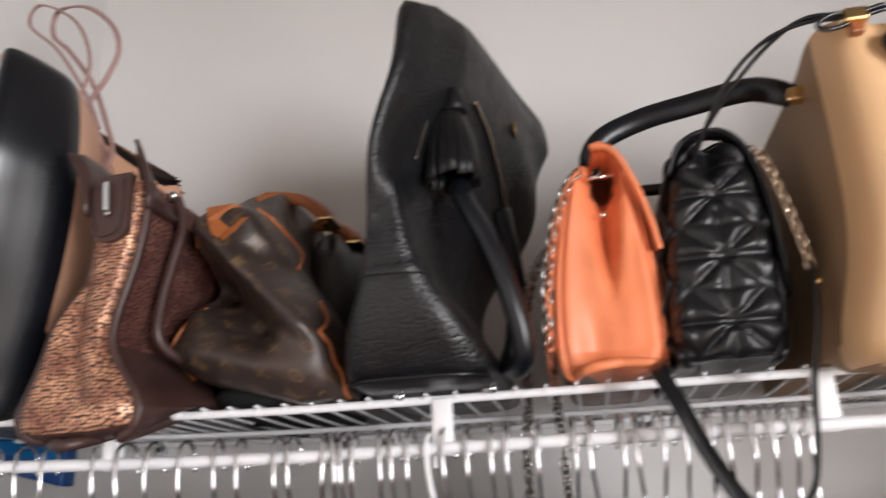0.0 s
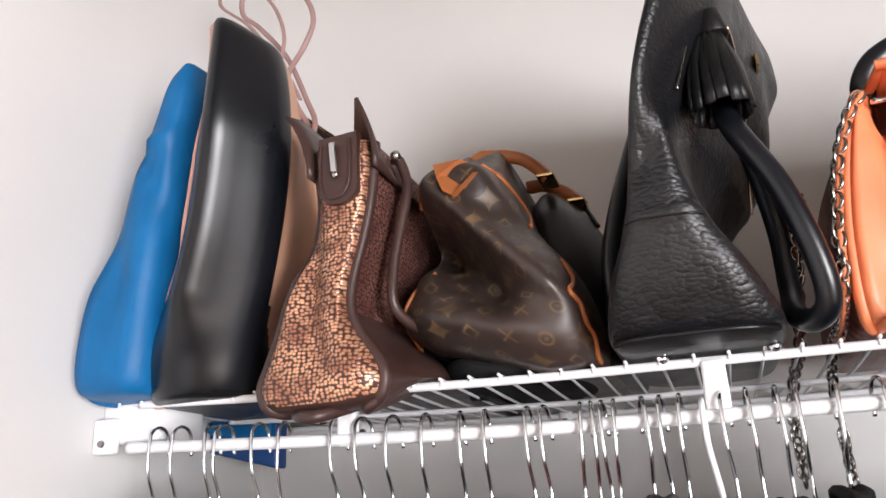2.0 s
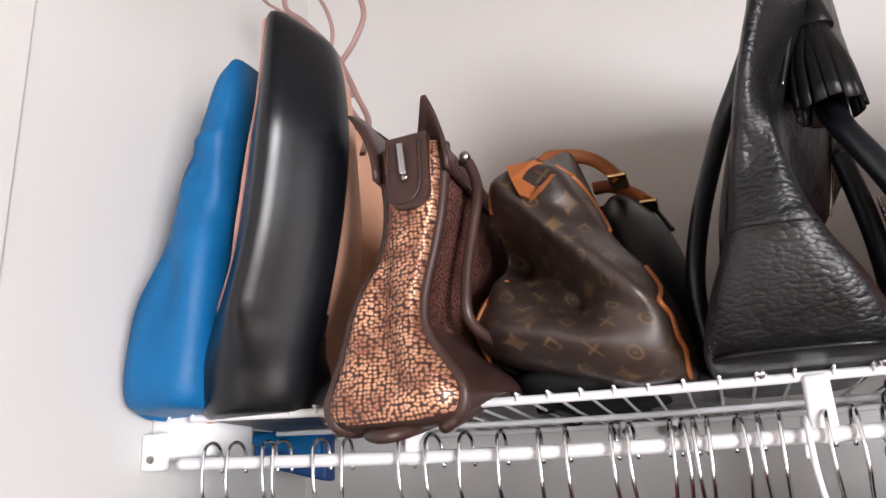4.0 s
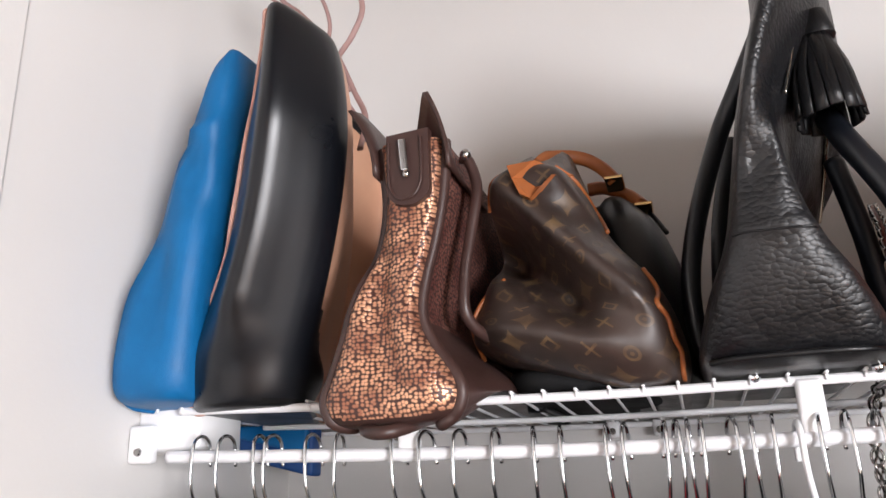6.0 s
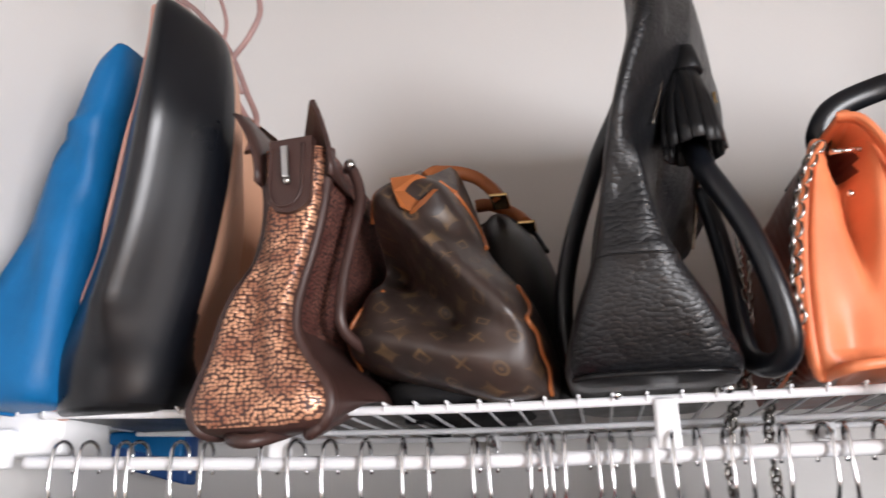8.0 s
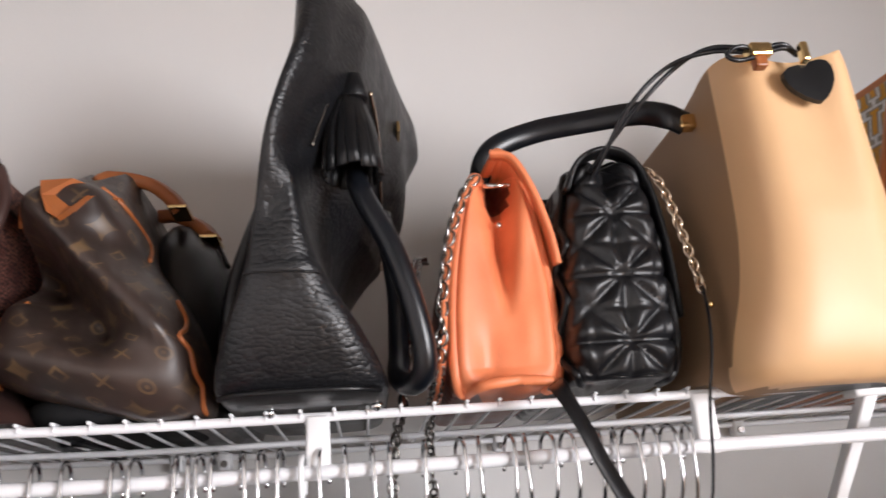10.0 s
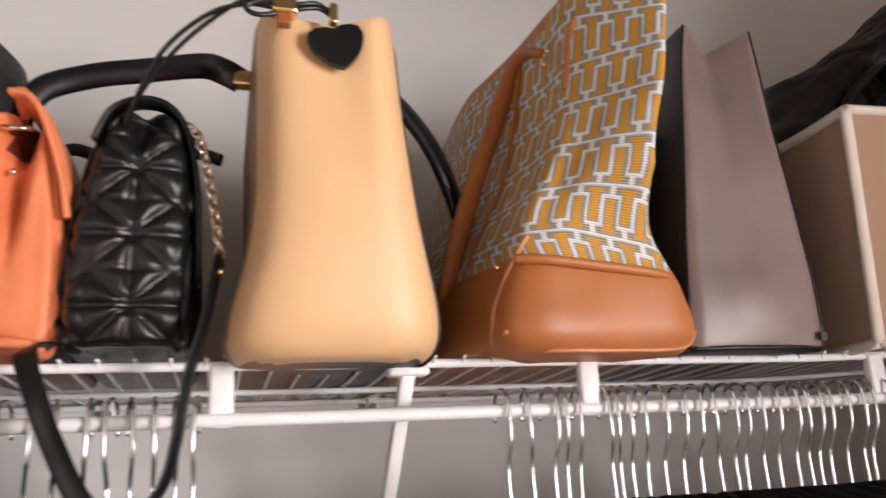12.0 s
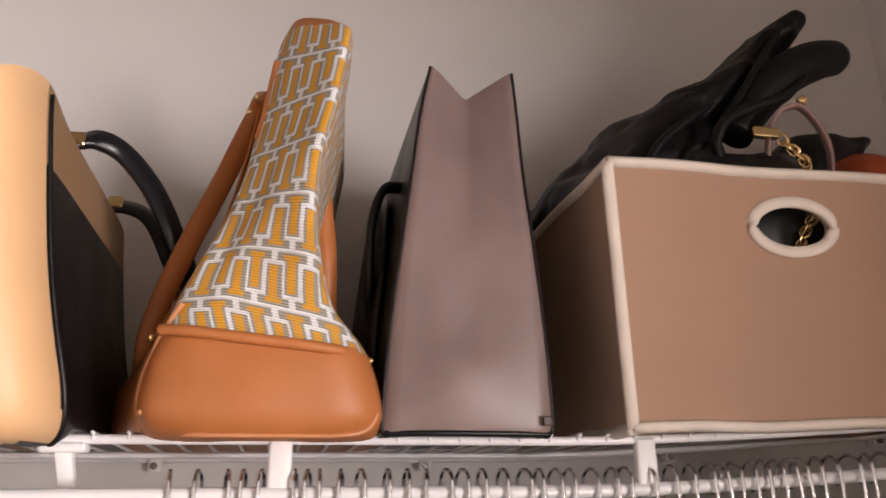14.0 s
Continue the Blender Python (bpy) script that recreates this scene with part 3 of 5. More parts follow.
def black_tote():
    b = thing("black_tote", (-0.5, 0.8, deck(-0.5)), "smooth black leather tote with blush side panels and pink edges", "handbag")
    rows = [(1.759, -0.5752, -0.4727, 0.66, 0.93, 6.0), (1.7635, -0.5826, -0.4599, 0.646, 0.94, 8.0), (1.8009, -0.5854, -0.4516, 0.64, 0.95, 9.0), (1.848, -0.5704, -0.4411, 0.64, 0.95, 9.0), (1.9048, -0.5542, -0.4294, 0.64, 0.95, 8.0),
            (1.9616, -0.5455, -0.4211, 0.64, 0.95, 8.0), (2.0184, -0.5392, -0.4172, 0.64, 0.94, 7.0), (2.0752, -0.5299, -0.4217, 0.642, 0.94, 6.0), (2.1176, -0.521, -0.4328, 0.646, 0.93, 5.0), (2.1353, -0.5121, -0.4499, 0.652, 0.92, 4.0),
            (2.1394, -0.5045, -0.4578, 0.66, 0.91, 3.0)]

    # it leans out over the shelf's edge towards its top
    lean = lambda z: 1 - 0.075 * min(1.0, max(0.0, (z - 1.77) / 0.25))
    rows = [(1.677 + (z - 1.677) * lean(z), -0.12 + (a + 0.12) * lean(z), -0.12 + (c + 0.12) * lean(z), yf - 0.045 * (1 - lean(z)) / 0.075, yb, p) for z, a, c, yf, yb, p in rows]

    def shape(q, box, w):
        f = hill(q.y, box[2], 0.06)
        mid = (box[0] + box[1]) / 2
        q.y -= f * 0.022 * hill(q.x, mid + 0.002, 0.021) * min(1.0, max(0.0, (q.z - 1.79) / 0.05))
        q.y -= f * 0.004 * hill(q.x, mid + 0.022, 0.014) * hill(q.z, 1.815, 0.018)
        edge = abs(q.x - mid) / ((box[1] - box[0]) / 2)
        q.y += f * 0.040 * edge ** 2
        back = max(0.0, q.y - box[2] - 0.035)
        if q.x > mid:
            q.x -= 0.44 * back - 0.010 * hill(q.z, 1.785, 0.02) * min(1, back / 0.03)
        return q
    lp = loops_of(rows, 130, 76, shape)

    def sort(c, n, d):
        if n.z < -0.6 and c.z < 1.775:
            return ("base", BLACK, "")
        if d < 0.067 or n.z > 0.6:
            return ("front_panel", BLACK_SMOOTH, "")
        return ("side_panel", BLUSH, "blush pink leather side panel")
    skin(b, lp, sort)
    cord("edge_piping", thin(seam(lp, -1, -1.1, 0.0008, 2, -3), 4), 0.0026, PINK_EDGE, b, "pale pink edge")
    gold_feet(b, [(-0.505, 0.672), (-0.56, 0.90), (-0.48, 0.90)])
    cord("rim", [(-0.474, 0.632, 2.1030), (-0.455, 0.628, 2.1052), (-0.437, 0.632, 2.1030)], 0.0018, STEEL, b, "dark top rim")
    # thin carrying strap that stands up in loops behind the tote
    s = thing("shoulder_strap", (-0.4492, 0.80, 2.0526), "thin mauve leather strap standing in loose loops", "strap")
    nearer = lambda pts: [(-0.12 + (x + 0.12) * 0.90, 0.065 + (y - 0.065) * 0.90, 1.677 + (z - 1.677) * 0.90) for x, y, z in pts]
    cord("long_loop", nearer([(-0.4388, 0.74, 2.0232), (-0.4493, 0.78, 2.0809), (-0.4715, 0.80, 2.1275), (-0.5059, 0.81, 2.2012), (-0.5531, 0.82, 2.2633), (-0.5807, 0.82, 2.2934), (-0.5694, 0.81, 2.3222), (-0.5199, 0.80, 2.3132),
                       (-0.4723, 0.79, 2.2703), (-0.4527, 0.78, 2.2241), (-0.4644, 0.78, 2.1896), (-0.4927, 0.79, 2.1588), (-0.4865, 0.80, 2.1264), (-0.4591, 0.79, 2.0804)]), 0.0014, MAUVE, s, wide=0.0030, up=(1, 0.4, 0.3), count=120)
    cord("short_loop", nearer([(-0.4689, 0.78, 2.1176), (-0.4989, 0.79, 2.1725), (-0.5547, 0.80, 2.2528), (-0.6017, 0.80, 2.2993), (-0.5890, 0.80, 2.3288), (-0.5330, 0.80, 2.2928), (-0.4988, 0.79, 2.2200), (-0.5041, 0.78, 2.1433), (-0.4875, 0.77, 2.0778)]), 0.0012, MAUVE, s, wide=0.0023, up=(0.6, 0.8, 0.2), count=100)


def bronze_bag():
    b = thing("bronze_handbag", (-0.34, 0.78, deck(-0.34)), "bronze pebbled metallic handbag with dark brown leather edges", "handbag")
    rows = [(1.7289, -0.3887, -0.3281, 0.612, 0.92, 3.0), (1.7337, -0.4040, -0.3063, 0.600, 0.93, 9.0), (1.7481, -0.4115, -0.2959, 0.594, 0.93, 9.0), (1.7654, -0.4062, -0.3005, 0.594, 0.93, 9.0), (1.7942, -0.3955, -0.3215, 0.596, 0.93, 9.0),
            (1.8232, -0.3865, -0.3259, 0.597, 0.93, 9.0), (1.8623, -0.3693, -0.3175, 0.598, 0.93, 9.0), (1.9014, -0.3594, -0.3091, 0.598, 0.93, 9.0), (1.9354, -0.3603, -0.3054, 0.598, 0.93, 9.0), (1.9519, -0.3628, -0.3051, 0.600, 0.93, 9.0)]

    def shape(q, box, w):
        f = hill(q.y, box[2], 0.05)
        mid = (box[0] + box[1]) / 2
        q.y += f * (0.012 * hill(q.x, mid - 0.012 - 0.25 * (q.z - 1.84), 0.010) * hill(q.z, 1.85, 0.07) - 0.007 * hill(q.x, mid + 0.022, 0.012) * hill(q.z, 1.79, 0.05) + 0.004 * hill(q.x, mid - 0.01, 0.025) * hill(q.z, 1.775, 0.02))
        # behind the shelf's front bar the base lies on the wires
        k = min(1.0, max(0.0, (q.y - 0.620) / 0.055))
        q.z = max(q.z, q.z * (1 - k) + k * max(q.z, deck(q.x) + 0.002))
        if q.x > mid and q.y > box[2] + 0.02:
            q.x += 0.018 * hill(q.z, 1.768, 0.028) * min(1, (q.y - box[2] - 0.02) / 0.08)
        return q
    lp = loops_of(rows, 150, 90, shape)

    def sort(c, n, d):
        if n.z < -0.6 or (d > 0.016 and c.z < 1.806):
            return ("base", DARK_BROWN, "dark brown leather base")
        if d < 0.016:
            return ("front_gusset", BRONZE, "")
        return ("side_panel", MAROON_SCALES, "maroon pebbled side")
    skin(b, lp, sort)
    left, right = seam(lp, -1, -0.9, 0.0), seam(lp, 1, -0.9, 0.0)
    path = thin(left[::-1], 6) + [(-0.3741, 0.606, 1.7278), (-0.3471, 0.605, 1.7271)] + thin(right, 6)
    cord("edge_piping", path, 0.0052, DARK_BROWN, b, "dark brown rolled leather edge", count=220, sides=10)
    # standing collar: two leather wings
    for sx, x, tip, lean in ((-1, -0.362, 1.997, -0.022), (1, -0.301, 1.999, -0.016)):
        bm = bmesh.new()
        n, rows_v = 14, []
        for t in (-0.0017, 0.0017):
            grid = []
            for i in range(n + 1):
                s = i / n
                y = 0.597 + s * (0.26 if sx < 0 else 0.12)
                top = tip - (0.030 if sx < 0 else 0.042) * s ** 0.8 - 0.010 * hill(s, 0.0, 0.05)
                if sx > 0:
                    top = tip - 0.04 * abs(s - 0.10) ** 0.7
                grid.append([bm.verts.new((x + t + (lean * k * k) + (0.03 * s * k if sx < 0 else -0.058 * s * k), y, 1.925 + (top - 1.925) * k)) for k in np.linspace(0, 1, 7)])
            rows_v.append(grid)
        for g in rows_v:
            for i in range(n):
                for k in range(6):
                    bm.faces.new((g[i][k], g[i + 1][k], g[i + 1][k + 1], g[i][k + 1]))
        a, c = rows_v
        for i in range(n):
            bm.faces.new((a[i][6], a[i + 1][6], c[i + 1][6], c[i][6]))
            bm.faces.new((a[i][0], c[i][0], c[i + 1][0], a[i + 1][0]))
        for k in range(6):
            bm.faces.new((a[0][k], a[0][k + 1], c[0][k + 1], c[0][k]))
            bm.faces.new((a[n][k], c[n][k], c[n][k + 1], a[n][k + 1]))
        part("collar", bm, DARK_BROWN, b, "dark brown leather collar")
    # buckled tab
    tab = bmesh.new()
    ring = [(-0.3500, 1.955), (-0.3150, 1.957)] + [(-0.3325 + 0.0175 * math.cos(a), 1.908 - 0.014 * math.sin(a) ** 1) for a in np.linspace(0, math.pi, 12)]
    lo = [tab.verts.new((x, 0.5925, z)) for x, z in ring]
    hi = [tab.verts.new((x, 0.6020, z)) for x, z in ring]
    tab.faces.new(lo)
    tab.faces.new(hi[::-1])
    for i in range(len(ring)):
        tab.faces.new((lo[i], hi[i], hi[(i + 1) % len(ring)], lo[(i + 1) % len(ring)]))
    tab_ob = part("tab", tab, DARK_BROWN, b, "dark brown stitched tab", False)
    cord("stitch_line", [(-0.3478, 0.5915, 1.9489), (-0.3478, 0.5915, 1.9151), (-0.3429, 0.5915, 1.9018), (-0.3347, 0.5915, 1.8994), (-0.3264, 0.5915, 1.9027), (-0.3213, 0.5915, 1.9166), (-0.3213, 0.5915, 1.9506)], 0.0011, DARK_BROWN, tab_ob)
    bm = block(-0.3383, -0.3323, 0.587, 0.5915, 1.9212, 1.9482, 0.001)
    for v in bm.verts:
        v.co.x += 0.08 * (1.945 - v.co.z)
    part("clasp", bm, CHROME, tab_ob, "silver bar clasp", False)
    bm = bmesh.new()
    bmesh.ops.create_uvsphere(bm, u_segments=12, v_segments=8, radius=0.0033, matrix=Matrix.Translation((-0.3330, 0.590, 1.9188)))
    part("stud", bm, STEEL, tab_ob, "dark metal stud")
    # handle that falls along the right side
    cord("handle", [(-0.3016, 0.640, 1.9476), (-0.2951, 0.640, 1.9430), (-0.2895, 0.640, 1.9188), (-0.2947, 0.636, 1.8842), (-0.3008, 0.632, 1.8448), (-0.3006, 0.634, 1.8106), (-0.2843, 0.67, 1.7966), (-0.2714, 0.74, 1.8169), (-0.2736, 0.76, 1.9155), (-0.2878, 0.76, 1.9494)], 0.0048, DARK_BROWN, b, "dark brown leather handle", count=110)
    bm = bmesh.new()
    bmesh.ops.create_uvsphere(bm, u_segments=12, v_segments=8, radius=0.005, matrix=Matrix.Translation((-0.2953, 0.630, 1.9459)))
    part("handle_stud", bm, CHROME, b, "shiny metal handle stud")


def duffle():
    b = thing("monogram_duffle", (-0.21, 0.78, deck(-0.21)), "slumped dark brown monogram canvas duffle with tan leather trim", "bag")
    rows = [(1.7524, -0.2679, -0.1512, 0.690, 0.90, 2.4), (1.7562, -0.2917, -0.1425, 0.664, 0.92, 5.0), (1.7740, -0.3100, -0.1387, 0.646, 0.93, 5.0), (1.7978, -0.3120, -0.1424, 0.640, 0.94, 5.0), (1.8227, -0.3050, -0.1503, 0.640, 0.94, 5.0),
            (1.8474, -0.2975, -0.1642, 0.640, 0.94, 5.0), (1.8767, -0.2898, -0.1871, 0.638, 0.94, 5.0), (1.9061, -0.2892, -0.2032, 0.634, 0.93, 5.0), (1.9258, -0.2836, -0.2138, 0.634, 0.92, 5.0), (1.9390, -0.2704, -0.2206, 0.650, 0.90, 2.4), (1.9442, -0.2585, -0.2259, 0.670, 0.88, 2.0)]

    def shape(q, box, w):
        f = hill(q.y, box[2], 0.07)
        d = (q.x + 0.270) * 0.70 + (q.z - 1.905) * 0.72      # across the diagonal fold
        s = (q.x + 0.270) * 0.72 - (q.z - 1.905) * 0.70      # along it
        run = 1 / (1 + math.exp(-(s + 0.005) / 0.008)) / (1 + math.exp((s - 0.15) / 0.012))
        q.y -= f * 0.018 * hill(d, 0.004, 0.010) * run
        q.y += f * 0.052 * hill(d, -0.026, 0.017) * run * hill(s, 0.05, 0.055)
        q.y += f * 0.054 * hill(q.x, -0.276, 0.019) * hill(q.z, 1.874, 0.024)
        q.y -= f * 0.010 * hill(q.x, -0.235, 0.05) * hill(q.z, 1.785, 0.022)
        q.y += f * 0.020 * hill(d, 0.032, 0.012) * hill(s, 0.085, 0.035)
        q.y += f * 0.014 * hill(q.x, -0.222, 0.012) * hill(q.z, 1.815, 0.018)
        q.z += 0.034 * min(1.0, max(0.0, (q.y - 0.665) / 0.06)) * min(1.0, max(0.0, (q.z - 1.89) / 0.05))
        q.y += f * 0.003 * noise.noise(q * 45)
        # the base sags to the shelf on one side and rides up on the neighbour on the other
        q.z += 0.030 * max(0.0, min(1.0, (-0.185 - q.x) / 0.11)) * max(0.0, 1 - (q.z - 1.754) / 0.07)
        return q
    lp = loops_of(rows, 140, 90, shape)
    skin(b, lp, lambda c, n, d: ("body", MONOGRAM, ""))

    def on_front(x, z, out=0.0012):
        best = min((v for L in lp for v in L if v.y < 0.72), key=lambda v: (v.x - x) ** 2 + (v.z - z) ** 2)
        return (x, best.y - out - 0.002, z)
    for pts in (((-0.309, 1.790), (-0.305, 1.808), (-0.295, 1.829), (-0.278, 1.848)),                 ((-0.228, 1.938), (-0.212, 1.924), (-0.200, 1.904), (-0.192, 1.880)), ((-0.285, 1.905), (-0.279, 1.925), (-0.262, 1.937))):
        cord("piping", [on_front(x, z) for x, z in pts], 0.0020, TAN_TRIM, b, "orange tan leather piping", count=30)
    cord("piping", [tuple(v) for v in seam(lp, 1, -0.8, 0.0008) if 1.757 < v.z < 1.850][::3], 0.0021, TAN_TRIM, b, "orange tan leather piping", count=40)
    # tan corner tab
    bm = bmesh.new()
    spots = [(-0.262, 1.931), (-0.240, 1.934), (-0.214, 1.931), (-0.226, 1.916), (-0.243, 1.896), (-0.251, 1.901), (-0.257, 1.916)]
    lo = [bm.verts.new(Vector(on_front(x, z, 0.0045))) for x, z in spots]
    hi = [bm.verts.new(Vector(on_front(x, z, -0.004))) for x, z in spots]
    bm.faces.new(lo)
    bm.faces.new(hi[::-1])
    for i in range(len(spots)):
        j = (i + 1) % len(spots)
        bm.faces.new((lo[i], hi[i], hi[j], lo[j]))
    part("corner_tab", bm, TAN_TRIM, b, "tan leather corner tab", False)
    # two flat tan handles lying on the top
    for pts in ([(-0.252, 0.72, 1.962), (-0.242, 0.73, 1.974), (-0.226, 0.735, 1.976), (-0.208, 0.74, 1.972), (-0.194, 0.745, 1.962), (-0.186, 0.75, 1.952)],
                [(-0.214, 0.79, 1.962), (-0.200, 0.79, 1.962), (-0.184, 0.79, 1.955), (-0.172, 0.785, 1.945), (-0.164, 0.78, 1.934)]):
        h = cord("handle", pts, 0.0062, TAN_TRIM, b, "worn tan leather handle", wide=0.0125, up=(0.1, 1, 0.3), count=40, sides=12)
        x, y, z = pts[-1]
        for k in (-1, 1):
            part("buckle", block(x - 0.0085, x + 0.0085, y - 0.017 * (k < 0) - 0.001, y + 0.017 * (k > 0) + 0.001, z - 0.0045, z - 0.0015, 0.001), GOLD, h, "worn brass buckle", False)
    # dark soft pouches pushed in behind and below
    p = thing("black_pouch", (-0.17, 0.86, deck(-0.17)), "soft black leather pouch pushed behind the duffle", "bag")
    skin(p, loops_of([(1.7560, -0.1895, -0.1279, 0.70, 0.95, 2.6), (1.7791, -0.2004, -0.1231, 0.69, 0.96, 2.8), (1.8393, -0.2101, -0.1290, 0.69, 0.96, 2.6), (1.8992, -0.2160, -0.1440, 0.72, 0.96, 2.6), (1.9300, -0.2160, -0.1600, 0.75, 0.95, 2.4), (1.9450, -0.2100, -0.1720, 0.77, 0.94, 2.2)], 48, 28), lambda c, n, d: ("body", BLACK, ""))
    cord("top_seam", [(-0.212, 0.80, 1.944), (-0.195, 0.80, 1.9475), (-0.176, 0.80, 1.944), (-0.160, 0.79, 1.931), (-0.146, 0.77, 1.902)], 0.0022, BLACK_SMOOTH, p, "stitched black seam", count=30)
    p = thing("dust_bag", (-0.25, 0.75, deck(-0.25)), "flattened black cloth bag under the duffle", "bag")
    skin(p, loops_of([(1.7553, -0.2821, -0.1512, 0.690, 0.92, 3.0), (1.7622, -0.2969, -0.1469, 0.684, 0.93, 3.0), (1.7738, -0.2983, -0.1811, 0.688, 0.93, 3.0), (1.7787, -0.2932, -0.1992, 0.70, 0.92, 3.0)], 48, 10), lambda c, n, d: ("body", BLACK_CLOTH, ""))
    p = thing("black_clutch", (-0.31, 0.84, deck(-0.31)), "black leather clutch standing behind the bronze bag", "bag")
    skin(p, loops_of([(1.7580, -0.2900, -0.2690, 0.79, 0.93, 4), (1.7640, -0.2930, -0.2680, 0.78, 0.94, 4), (1.9252, -0.2900, -0.2660, 0.78, 0.94, 4), (1.9312, -0.2860, -0.2690, 0.79, 0.93, 4)], 48, 12), lambda c, n, d: ("body", BLACK, ""))


def pebbled_tote():
    b = thing("pebbled_tote", (-0.06, 0.78, deck(-0.06)), "black pebbled leather tote with tassel and round handles", "handbag")
    rows = [(1.7561, -0.1214, -0.0160, 0.6400, 0.86, 5.0), (1.7602, -0.1307, -0.0097, 0.6220, 0.865, 7.0), (1.7715, -0.1344, -0.0092, 0.6080, 0.875, 7.0), (1.8014, -0.1258, -0.0254, 0.5880, 0.875, 7.0), (1.8384, -0.1102, -0.0491, 0.5740, 0.875, 6.0), (1.8756, -0.1022, -0.0608, 0.5640, 0.875, 5.0),
            (1.9098, -0.0959, -0.0658, 0.5453, 0.875, 4.0), (1.9308, -0.0902, -0.0631, 0.5340, 0.875, 4.0), (1.9573, -0.0831, -0.0528, 0.5320, 0.875, 4.0), (1.9894, -0.0744, -0.0366, 0.5340, 0.875, 4.0), (2.0159, -0.0720, -0.0272, 0.5400, 0.875, 4.0), (2.0560, -0.0705, -0.0235, 0.5480, 0.875, 4.0), (2.0790, -0.0680, -0.0255, 0.5540, 0.865, 3.5)]

    def shape(q, box, w):
        f = hill(q.y, box[2], 0.06)
        # the gusset folds inward above the base: a ridge that crosses from one side to the other
        up = 1 / (1 + math.exp(-(q.z - 1.915) / 0.010))
        line = box[0] + (box[1] - box[0]) * 0.62
        q.y += f * up * 0.050 / (1 + math.exp(-(q.x - line) / 0.003))
        low = 1 - up
        q.y += f * low * 0.014 * hill(q.x, box[0] + 0.016, 0.008) * hill(q.z, 1.885, 0.03)
        q.y -= f * 0.003 * hill(q.z, 1.836, 0.004) * low
        if q.y > box[2] + 0.03:
            s = min(1, (q.y - box[2] - 0.03) / 0.31)
            rise = min(1.0, max(0.0, (q.z - 1.80) / 0.12))
            q.x += ((0.055 - 0.38 * max(0.0, 2.055 - q.z) - box[1]) if q.x > (box[0] + box[1]) / 2 else (-0.030 - 0.28 * max(0.0, 2.0 - q.z) - box[0])) * s * rise
            q.x += 0.004 * math.sin(q.z * 60 + q.y * 25) * hill(q.y, 0.875, 0.12) * up
            q.z -= 0.004 * s * up
        q.z -= 0.016 * f * max(0.0, w - 0.85) / 0.15 * (1 if q.x < line else 0)
        return q
    lp = loops_of(rows, 170, 110, shape)

    def sort(c, n, d):
        return ("body", PEBBLE, "") if c.z > 1.763 else ("base", BLACK, "smooth black base")
    skin(b, lp, sort)

    def front(x, z, out):
        best = min((v for L in lp for v in L if v.y < 0.74), key=lambda v: (v.x - x) ** 2 + (v.z - z) ** 2)
        return (x, best.y - out, z)
    cord("seam_line", [front(x, 1.834 - 0.02 * (x + 0.1) + 0.15 * (x + 0.07) ** 2, 0.0002) for x in np.linspace(-0.106, -0.047, 9)], 0.0009, BLACK, b)
    cord("base_piping", [(x, 0.612 + 0.02 * (abs(x + 0.072) / 0.057) ** 4, 1.7600) for x in np.linspace(-0.128, -0.016, 9)], 0.0024, BLACK, b)
    # zip that runs along the folded side
    zip_ob = cord("zip", [(-0.0326, 0.600, 2.0316), (-0.0375, 0.596, 2.0000), (-0.0467, 0.590, 1.9683), (-0.0580, 0.585, 1.9314)], 0.0011, STEEL, b, "fine silver zip line")
    def flank(y, z, out=0.0006):
        near = sorted((v for L in lp for v in L if v.x > -0.045), key=lambda v: (v.y - y) ** 2 + (v.z - z) ** 2)[:4]
        return (max(v.x for v in near) + out, y, z)
    cord("side_zip", [flank(y, z) for y, z in ((0.64, 2.006), (0.68, 1.995), (0.72, 1.978), (0.80, 1.945), (0.86, 1.922))], 0.0020, PALE_GOLD, b, "thin gold zip line")
    bx = flank(0.742, 2.024)[0]
    bm = block(bx - 0.002, bx + 0.001, 0.732, 0.754, 2.018, 2.029, 0.0006)
    part("maker_badge", bm, GOLD, b, "small pale gold metal badge", False)
    # tassel
    tas = part("tassel", tassel_head(), BLACK, b, "fringed black leather tassel")
    rng = random.Random(4)
    for k in range(15):
        a = 2 * math.pi * k / 15
        r0, r1 = 0.0090, 0.0215 + rng.uniform(-0.002, 0.002)
        top = Vector((-0.0305 + r0 * math.cos(a), 0.604 + r0 * math.sin(a), 1.978))
        mid = Vector((-0.0300 + r1 * 0.86 * math.cos(a + 0.1), 0.604 + r1 * 0.86 * math.sin(a + 0.1), 1.946))
        end = Vector((-0.0295 + r1 * math.cos(a + 0.15), 0.604 + r1 * math.sin(a + 0.15), 1.915 + rng.uniform(-0.002, 0.002)))
        cord("fringe", [top, (top + mid) / 2 + Vector((0, 0, 0.002)), mid, end], 0.0013, BLACK, tas, wide=0.0044, up=(-math.sin(a), math.cos(a), 0), count=8)
    bm = bmesh.new()
    bmesh.ops.create_uvsphere(bm, u_segments=14, v_segments=10, radius=0.0062, matrix=Matrix.Translation((-0.0330, 0.614, 2.0095)))
    part("ring_ball", bm, GOLD, tas, "gold metal ball")
